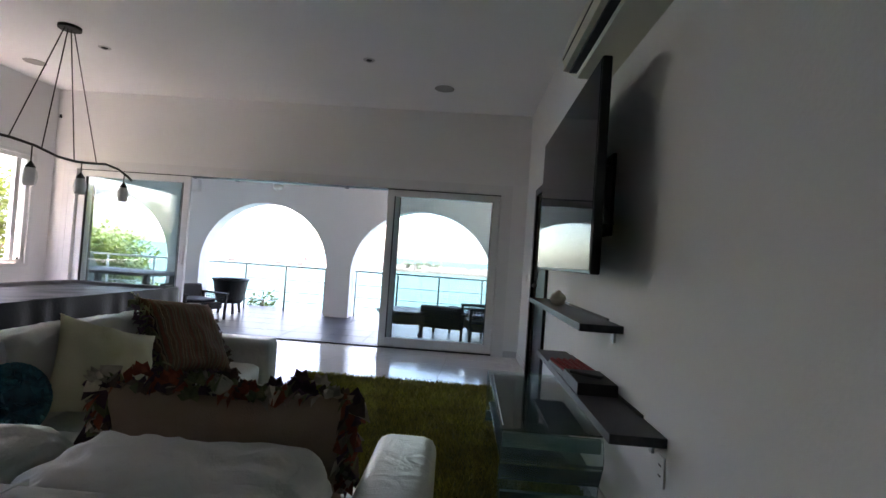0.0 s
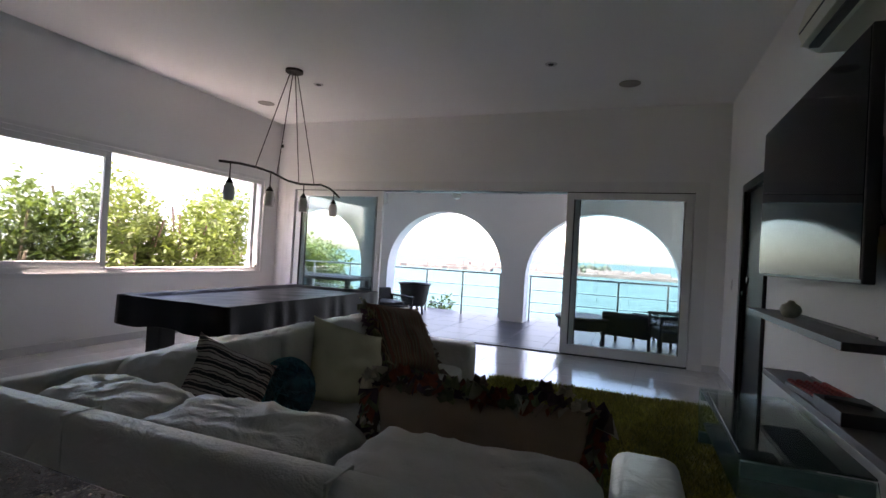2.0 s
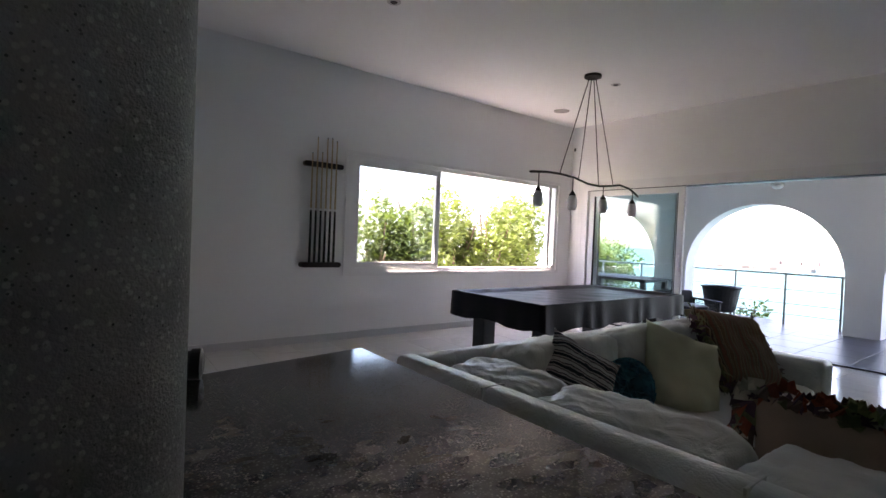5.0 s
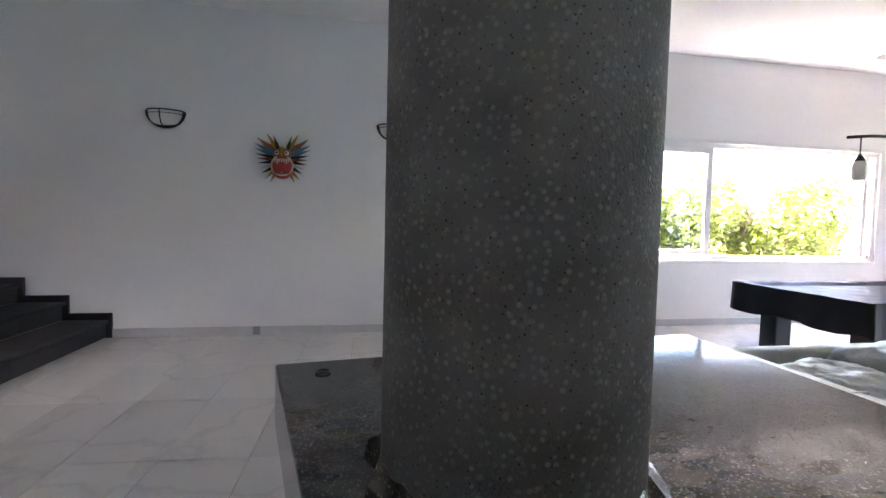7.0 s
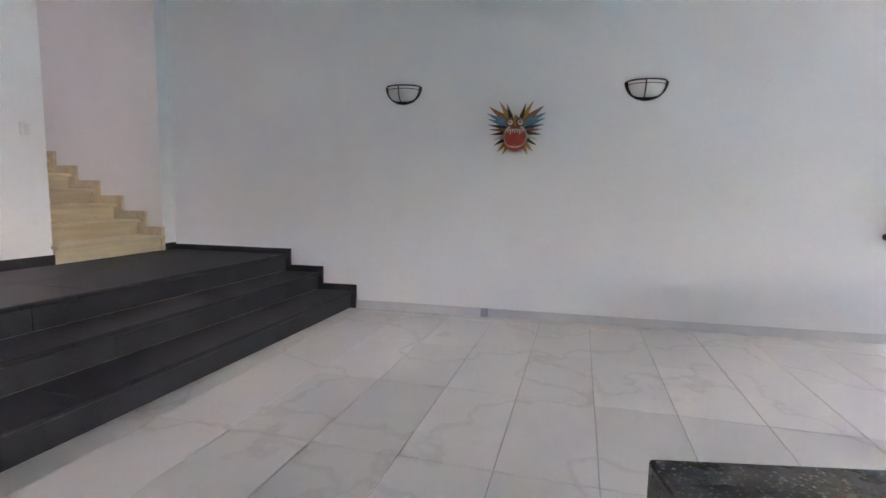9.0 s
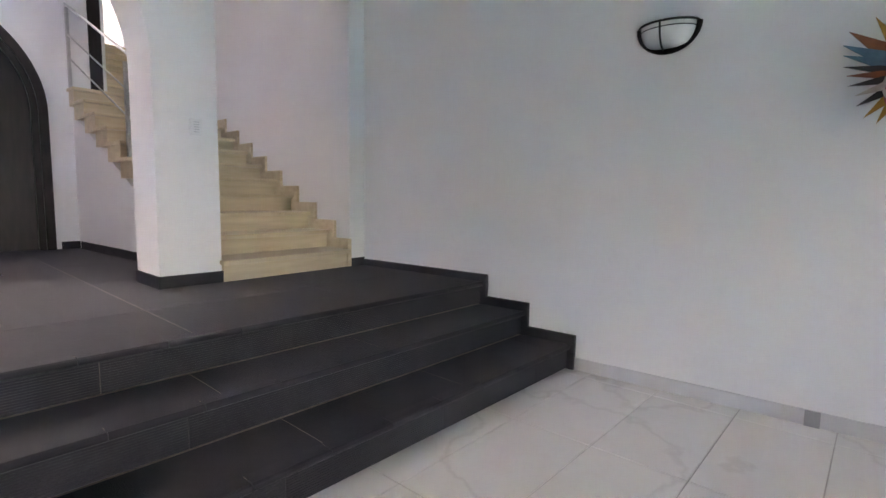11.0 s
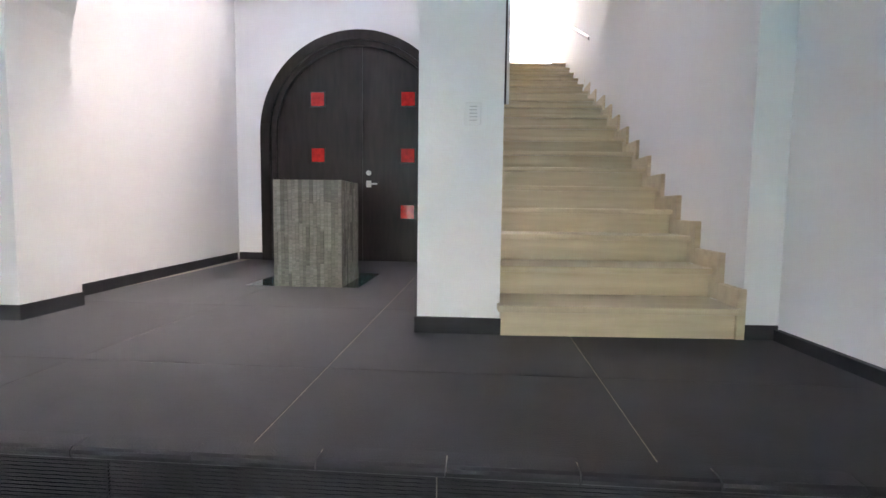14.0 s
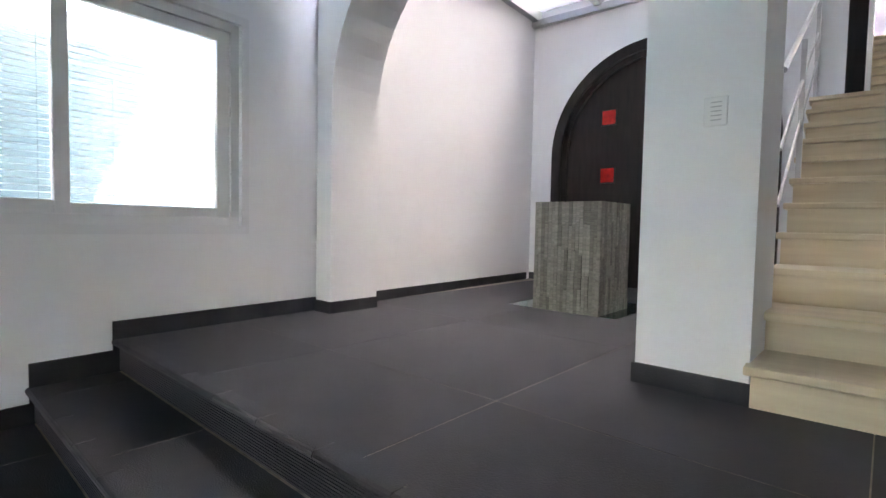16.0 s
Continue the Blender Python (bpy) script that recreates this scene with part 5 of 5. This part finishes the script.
def bar_h(y):
    for (a, za), (c, zc_) in zip(WAVE, WAVE[1:]):
        if a <= y <= c:
            return za + (zc_ - za) * (y - a) / (c - a)
    return WAVE[0][1]


part("bar", tube([(lx, y, z) for y, z in WAVE], 0.013, 8), M_IRON, ch, smooth=True)
b = cyl(0.10, ZC - 0.03, ZC, lx - 0.08, cy_, 28)
part("canopy", b, M_IRON, ch, "round dark ceiling plate")
for k, y in enumerate((4.03, 4.37, 4.76, 5.06)):
    part("suspension_rod", rod((lx - 0.08, cy_ - 0.06 + 0.04 * k, ZC - 0.03), (lx, y, bar_h(y)), 0.005, 6), M_IRON, ch)
for y in (3.69, 4.27, 4.86, 5.50):
    z = bar_h(y)
    part("stem", rod((lx, y, z), (lx, y, 1.86), 0.006, 6), M_IRON, ch)
    part("cap", lathe([(0.008, 1.885), (0.018, 1.87), (0.04, 1.835), (0.036, 1.825)], 18), M_IRON, ch).location = (lx, y, 0)
    part("shade", lathe([(0.036, 1.83), (0.052, 1.79), (0.058, 1.74), (0.050, 1.69), (0.040, 1.665), (0.034, 1.668), (0.045, 1.74), (0.030, 1.825)], 24), M_OPAL, ch, "ribbed opal glass shade", True).location = (lx, y, 0)

# ceiling fittings
for x, y in ((-0.86, 5.10), (-3.77, 5.15), (-3.84, 1.91), (-0.9, 1.9)):
    s = thing("recessed_spot", "small recessed ceiling spot with steel ring", "spotlight", "recessed spots")
    part("ring", lathe([(0.035, -0.004), (0.055, -0.006), (0.062, 0.0), (0.035, 0.001)], 24), M_STEEL, s)
    part("lamp", lathe([(0.004, -0.012), (0.022, -0.012), (0.034, -0.002), (0.004, 0.0)], 16), M_BLACKMAT, s)
    s.location = (x, y, ZC)
for x, y in ((-0.09, 5.85), (-5.05, 5.70)):
    s = thing("ceiling_speaker", "round white flush ceiling speaker grille", "ceiling speaker", "ceiling speakers")
    part("grille", lathe([(0.01, -0.008), (0.10, -0.008), (0.115, -0.004), (0.118, 0.0), (0.01, 0.0)], 32), mat("speaker_grille", (0.30, 0.29, 0.27), 0.7), s)
    s.location = (x, y, ZC)
s = thing("corner_sensor", "small dark motion sensor in wall corner", "sensor")
part("body", box(-0.014, 0.014, -0.02, 0.0, -0.025, 0.025, bevel=0.004), M_BLACKMAT, s)
s.location = (XW + 0.05, YN, 2.92)

# cue rack
ck = thing("cue_rack", "dark wooden wall rack holding six pool cues", "cue rack")


def rounded_bar(y0, y1, z0, z1, dep):
    b = box(XW, XW + dep, y0 + 0.02, y1 - 0.02, z0, z1)
    for y in (y0 + 0.02, y1 - 0.02):
        c_ = lathe([((z1 - z0) / 2, 0), ((z1 - z0) / 2, dep)], 18)
        merge(b, c_, Matrix.Translation((XW, y, (z0 + z1) / 2)) @ pose(0, 0, 0, 0, 90))
    return b


part("top_bar", rounded_bar(1.88, 2.355, 2.05, 2.11, 0.05), M_WENGE, ck)
part("base_bar", rounded_bar(1.87, 2.345, 0.885, 0.945, 0.085), M_WENGE, ck)
for k in range(6):
    y = 1.965 + 0.06 * k
    tops = (2.20, 2.385, 2.22, 2.39, 2.395, 2.37)[k]
    q = thing("pool_cue", "pool cue with pale shaft and dark butt", "pool cue", "pool cues")
    part("shaft", rod((0, 0, 0.62), (0, 0, tops - 0.95), 0.011, 10, 0.0065), M_CUE, q)
    part("joint", cyl(0.0115, 0.60, 0.625, seg=10), M_WHITEPL, q)
    part("butt", rod((0, 0, 0), (0, 0, 0.60), 0.0155, 10, 0.0115), M_WENGE if k % 2 else M_BLACK, q)
    part("tip", cyl(0.0066, tops - 0.95, tops - 0.938, seg=10), mat("cue_tip", (0.1, 0.2, 0.3), 0.8) if k == 0 else M_IRON, q)
    q.location = (XW + 0.055, y, 0.945)


# half-round wall lamps
def sconce():
    t = thing("wall_lamp", "half-round frosted glass wall lamp with black frame", "wall lamp", "wall lamps")
    n = 20
    b = bmesh.new()
    rows = []
    for i in range(n + 1):
        a = math.pi * i / n
        rows.append([b.verts.new((0.115 * math.sin(a) * math.cos(e) ** 0.8, 0.160 * math.cos(a) * math.cos(e) ** 0.5, -0.14 * math.sin(e))) for e in [math.pi / 2 * j / 8 * 0.98 for j in range(9)]])
    for p, q in zip(rows, rows[1:]):
        for j in range(8):
            b.faces.new((p[j], q[j], q[j + 1], p[j + 1]))
    part("shade", b, M_OPAL, t, "frosted glass bowl", True)
    part("rim", tube([(0.004, 0.168 * math.cos(math.pi * k / 24), -0.15 * math.sin(math.pi * k / 24)) for k in range(25)], 0.019, 8), M_IRON, t, smooth=True)
    part("top_band", tube([(0.12 * math.sin(math.pi * k / 24), 0.168 * math.cos(math.pi * k / 24), 0) for k in range(25)], 0.007, 6), M_IRON, t, smooth=True)
    part("lower_band", tube([(0.115 * math.sin(math.pi * k / 24) * 0.97, 0.158 * math.cos(math.pi * k / 24), -0.03) for k in range(25)], 0.0035, 6), M_IRON, t)
    part("strap", tube([(0.122 * math.cos(e) ** 0.8, -0.02, -0.145 * math.sin(e)) for e in [math.pi / 2 * j / 10 * 0.99 for j in range(11)]], 0.006, 6), M_IRON, t)
    return t


sc = sconce()
sc.location = (XW + 0.012, -2.33, 2.245)
copy_thing(sc, Matrix.Translation((XW + 0.012, -0.08, 2.235)))

# carved mask, one plain mesh with coloured faces
mk_cols = [((0.42, 0.035, 0.02), "mask_red"), ((0.46, 0.24, 0.03), "mask_yellow"), ((0.10, 0.22, 0.30), "mask_blue"), ((0.025, 0.02, 0.02), "mask_black"), ((0.6, 0.56, 0.48), "mask_cream"), ((0.28, 0.09, 0.03), "mask_orange")]
b = bmesh.new()


def mask_add(sub, idx):
    for f in sub.faces:
        f.material_index = idx
    merge(b, sub)


def feather(y0, z0, y1, z1, w, x, idx):
    s_ = bmesh.new()
    d = Vector((0, y1 - y0, z1 - z0))
    o = Vector((0, -d.z, d.y)).normalized() * w
    p0, p1 = Vector((x, y0, z0)), Vector((x + 0.05, y1, z1))
    pts = [p0 - o * 0.5, p0 + d * 0.4 - o + Vector((0.02, 0, 0)), p1, p0 + d * 0.4 + o + Vector((0.02, 0, 0)), p0 + o * 0.5]
    a = [s_.verts.new(p) for p in pts]
    c = [s_.verts.new(p - Vector((0.012, 0, 0))) for p in pts]
    s_.faces.new(a), s_.faces.new(c)
    for k in range(5):
        j = (k + 1) % 5
        s_.faces.new((a[k], a[j], c[j], c[k]))
    mask_add(s_, idx)


for s_y in (-1, 1):
    for y1, z1, w_, i_ in ((0.16, 0.27, 0.026, 1), (0.255, 0.22, 0.034, 5), (0.275, 0.16, 0.03, 2), (0.27, 0.11, 0.024, 2), (0.265, 0.055, 0.018, 3), (0.25, 0.01, 0.018, 5), (0.24, -0.04, 0.018, 3), (0.21, -0.09, 0.02, 4), (0.20, -0.14, 0.022, 3), (0.17, -0.20, 0.022, 1), (0.12, -0.23, 0.024, 1), (0.09, 0.25, 0.02, 3)):
        feather(s_y * 0.03, z1 * 0.25, s_y * y1, z1, w_, 0.02, i_)
h_ = cushion(0.14, 0.21, 0.24, 0.15, 2.6, 0.004, 8)
h_.transform(Matrix.Translation((0.06, 0, -0.075)))
mask_add(h_, 0)
h_ = cushion(0.13, 0.18, 0.12, 0.15, 2.6, 0.004, 6)
h_.transform(Matrix.Translation((0.065, 0, 0.06)))
mask_add(h_, 5)
h_ = tube([(0.12 - 0.03 * abs(math.sin(a_)), 0.105 * math.sin(a_), -0.06 + 0.10 * math.cos(a_)) for a_ in [2 * math.pi * k / 28 for k in range(29)]], 0.009, 6)
mask_add(h_, 4)
for k in range(7):
    y = -0.066 + 0.022 * k
    t_ = cyl(0.009, 0, 0.05 if k in (1, 5) else 0.035, seg=8, r2=0.004)
    t_.transform(Matrix.Translation((0.132 - abs(y) * 0.15, y, 0.005)) @ pose(0, 0, 0, 180))
    mask_add(t_, 4)
    t_ = cyl(0.008, 0, 0.03, seg=8, r2=0.003)
    t_.transform(Matrix.Translation((0.118 - abs(y) * 0.15, y, -0.135 + abs(y) * 0.5)))
    mask_add(t_, 4)
for y in (-0.045, 0.045):
    e_ = lathe([(0.002, 0.03), (0.016, 0.026), (0.026, 0.0), (0.002, -0.005)], 12)
    e_.transform(Matrix.Translation((0.12, y, 0.065)) @ pose(0, 0, 0, 0, 90))
    mask_add(e_, 4)
    e_ = lathe([(0.002, 0.006), (0.011, 0.0), (0.002, -0.003)], 10)
    e_.transform(Matrix.Translation((0.15, y, 0.065)) @ pose(0, 0, 0, 0, 90))
    mask_add(e_, 0)
n_ = rod((0.10, 0, 0.12), (0.16, 0, 0.04), 0.02, 8, 0.012)
mask_add(n_, 1)
mk = part("carved_mask", b, mat(mk_cols[0][1], mk_cols[0][0], 0.45, 0.2, 20, 0.1))
for c_, n_ in mk_cols[1:]:
    mk.data.materials.append(mat(n_, c_, 0.45, 0.2, 20, 0.1))
tagged(mk, "colourful carved wooden monster mask hanging on white wall", "mask")
mk.location = (XW, -1.22, 1.815)

# ---- entry things ----
pd_ = thing("stone_plinth", "square plinth clad in grey-green split stone strips", "plinth")
pd_.matrix_world = Matrix.Translation((-2.81, -6.75, H)) @ TURN
PW, PH = 0.28, 0.865
part("core", box(-PW + 0.012, PW - 0.012, -PW + 0.012, PW - 0.012, -0.12, PH - 0.004), M_STONE, pd_)
basin = thing("water_basin", "square floor basin with still teal water", "basin", kind="structure")
basin.matrix_world = Matrix.Translation((-2.76, -6.93, H)) @ TURN
part("water", box(-0.47, 0.47, -0.44, 0.44, -0.002, 0.001), M_WATER, basin)

sw_ = thing("wall_switch", "white switch panel with small printed lines", "switch")
part("plate", box(-0.042, 0.042, 0.0, 0.009, -0.056, 0.056, bevel=0.003), M_WHITEPL, sw_)
for k in range(5):
    part("label_bar", box(-0.022, 0.016, 0.009, 0.0102, -0.035 + 0.017 * k, -0.031 + 0.017 * k), mat("print_grey", (0.5, 0.5, 0.5), 0.6) if k == 0 else bpy.data.materials["print_grey"], sw_)
x_, y_ = ent(-4.055, -5.06)
sw_.matrix_world = Matrix.Translation((x_, y_, 1.665)) @ TURN

# stair railing
sr = thing("stair_railing", "slim brushed steel stair railing with thin bars", "railing", kind="structure")
for k in (5, 10):
    y, z = -5.0 - RUN * k - 0.15, H + RISE * (k + 1)
    part("post", box(-4.243, -4.213, y - 0.02, y + 0.02, z, z + 0.88, bevel=0.003), M_STEEL, sr)
ya, yb = -5.54, -8.45
za, zb = H + RISE * (2.9), H + RISE * 11.6
part("handrail", rod((-4.228, ya, za + 0.90), (-4.228, yb, zb + 0.86), 0.013, 12), M_STEEL, sr)
for d in (0.30, 0.55):
    part("bar", rod((-4.228, ya, za + d), (-4.228, yb + 0.1, zb + d - 0.06), 0.008, 8), M_STEEL, sr)
hr = thing("wall_handrail", "white handrail fixed along the upper stairs", "handrail")
part("rail", rod((-5.66, -9.0, 3.35), (-5.78, -11.4, 4.45), 0.025, 10), M_WHITEPL, hr)
for q in (0.15, 0.85):
    y, z, x = -9.0 - 2.4 * q, 3.35 + 1.1 * q, -5.66 - 0.12 * q
    part("bracket", box(x - 0.06, x, y - 0.01, y + 0.01, z - 0.03, z), M_STEEL, hr)
ud = thing("door_7", "half-open white door with glass on upper landing", "door", kind="structure")
part("frame", box(-4.75, -4.68, -13.98, -13.9, 3.3, 5.2), M_UPVC, ud)
part("frame", box(-5.25, -5.18, -13.98, -13.9, 3.3, 5.2), M_UPVC, ud)
part("pane", box(-5.18, -4.75, -13.96, -13.94, 3.45, 5.2), mat("grey_pane", (0.16, 0.15, 0.19), 0.2), ud)

# ---- floor, step and cladding pieces ----
def bevel_tile(sx, sy, t, bev):
    b = box(0, sx, 0, sy, -t, 0)
    bmesh.ops.bevel(b, geom=[e for e in b.edges if all(v.co.z > -1e-6 for v in e.verts)], offset=bev, segments=1, affect="EDGES")
    return b


def piece_mesh(b, name, material):
    me_ = bpy.data.meshes.new(name)
    bmesh.ops.recalc_face_normals(b, faces=b.faces[:])
    b.to_mesh(me_)
    b.free()
    me_.materials.append(material)
    return me_


TX, TY = 0.862, 0.447
tile_me = piece_mesh(bevel_tile(TX - 0.004, TY - 0.004, 0.004, 0.0012), "tile", M_FLOOR)
GRID = Matrix.Translation((-2.835, -1.06, 0)) @ pose(0, 0, 0, 0, 0, -3)
INV = GRID.inverted()
for i in range(-5, 6):
    for j in range(-6, 20):
        c_ = GRID @ Vector(((i + 0.5) * TX, (j + 0.5) * TY, 0))
        if -6.05 < c_.x < 1.5 and -3.1 < c_.y < 6.97 and not (c_.x > -1.0 and c_.y < -2.6):
            o = new("tile", tile_me)
            o.parent = floor
            o.matrix_world = GRID @ Matrix.Translation((i * TX, j * TY, 0))

bt = piece_mesh(bevel_tile(0.596, 0.596, 0.018, 0.002), "balcony_tile", M_BALFLOOR)
for i in range(18):
    for j in range(6):
        if -8.9 + 0.6 * i < -5.9 - 0.6 * j * 0.62:
            continue
        o = new("balcony_tile", bt)
        o.parent = balcony
        o.location = (-8.9 + 0.6 * i, YN + 0.2 + 0.6 * j, -0.002)

xs_ = [-6.0, -4.47, -3.39, -2.31, -1.2]
ys_ = [-8.85, -7.85, -6.65, -5.5, -4.32, -3.66]
for i in range(4):
    for j in range(5):
        a0, a1, b0, b1 = xs_[i], xs_[i + 1], ys_[j], ys_[j + 1]
        o = part("slab", bevel_tile(a1 - a0 - 0.004, b1 - b0 - 0.004, 0.006, 0.001), M_SLATE, platform)
        o.matrix_world = STM @ Matrix.Translation((a0, b0, H))
for si, (y, z) in enumerate(STEPS):
    par = platform if si == 2 else bpy.data.objects[f"step_{si + 1}"]
    L = 0.335
    nb = bmesh.new()
    prof = [(-0.05, 0.0), (0.018, 0.0), (0.027, -0.006), (0.030, -0.016), (0.027, -0.027), (0.018, -0.034), (-0.05, -0.034)]
    e0, e1 = [nb.verts.new((0, p, q)) for p, q in prof], [nb.verts.new((L - 0.004, p, q)) for p, q in prof]
    nb.faces.new(e0), nb.faces.new(e1)
    for k in range(len(prof)):
        j = (k + 1) % len(prof)
        nb.faces.new((e0[k], e0[j], e1[j], e1[k]))
    nm_ = piece_mesh(nb, "nosing", M_SLATE)
    rb = bmesh.new()
    box(0, 0.896, -0.012, -0.004, -0.176, -0.036, rb)
    for k in range(12):
        box(0, 0.896, -0.005, 0.0, -0.17 + 0.011 * k, -0.164 + 0.011 * k, rb)
    rmesh = piece_mesh(rb, "riser_tile", M_SLATE)
    for k in range(14):
        o = new("nosing", nm_)
        o.parent = par
        o.matrix_world = STM @ Matrix.Translation((-5.60 + L * k, y - 0.008, z + 0.001))
    for k in range(6):
        o = new("riser_tile", rmesh)
        o.parent = par
        o.matrix_world = STM @ Matrix.Translation((-6.1 + 0.2 * si + 0.9 * k, y - 0.012, z))
    if si < 2:
        for k in range(6):
            o = part("tread_tile", bevel_tile(0.896, 0.33, 0.006, 0.001), M_SLATE, par)
            o.matrix_world = STM @ Matrix.Translation((-6.3 + 0.25 * si + 0.9 * k, y - 0.385, z))

rg = random.Random(12)
cols_ = 19
cw_ = 2 * PW / cols_
strip_me = [piece_mesh(box(-cw_ * 0.5 * f, cw_ * 0.5 * f, -0.02, 0.004 + 0.003 * q, -0.5, 0.5, bevel=0.0), "stone_strip", M_STONE) for q, f in enumerate((0.96, 0.9, 0.99, 0.94))]
for face in range(4):
    for c_ in range(cols_):
        z = -0.02 - rg.uniform(0, 0.1)
        while z < PH - 0.02:
            L = rg.uniform(0.14, 0.40) if face in (0, 1, 3) else 0.9
            top = min(PH, z + L)
            if PH - top < 0.05:
                top = PH
            o = new("stone_strip", rg.choice(strip_me))
            o.parent = pd_
            o.matrix_local = pose(0, 0, 0, 0, 0, 90 * face) @ Matrix.Translation((-PW + cw_ * (c_ + 0.5), PW - 0.012, (z + top) / 2)) @ Matrix.Diagonal((1, 1, (top - z) - 0.003, 1))
            z = top
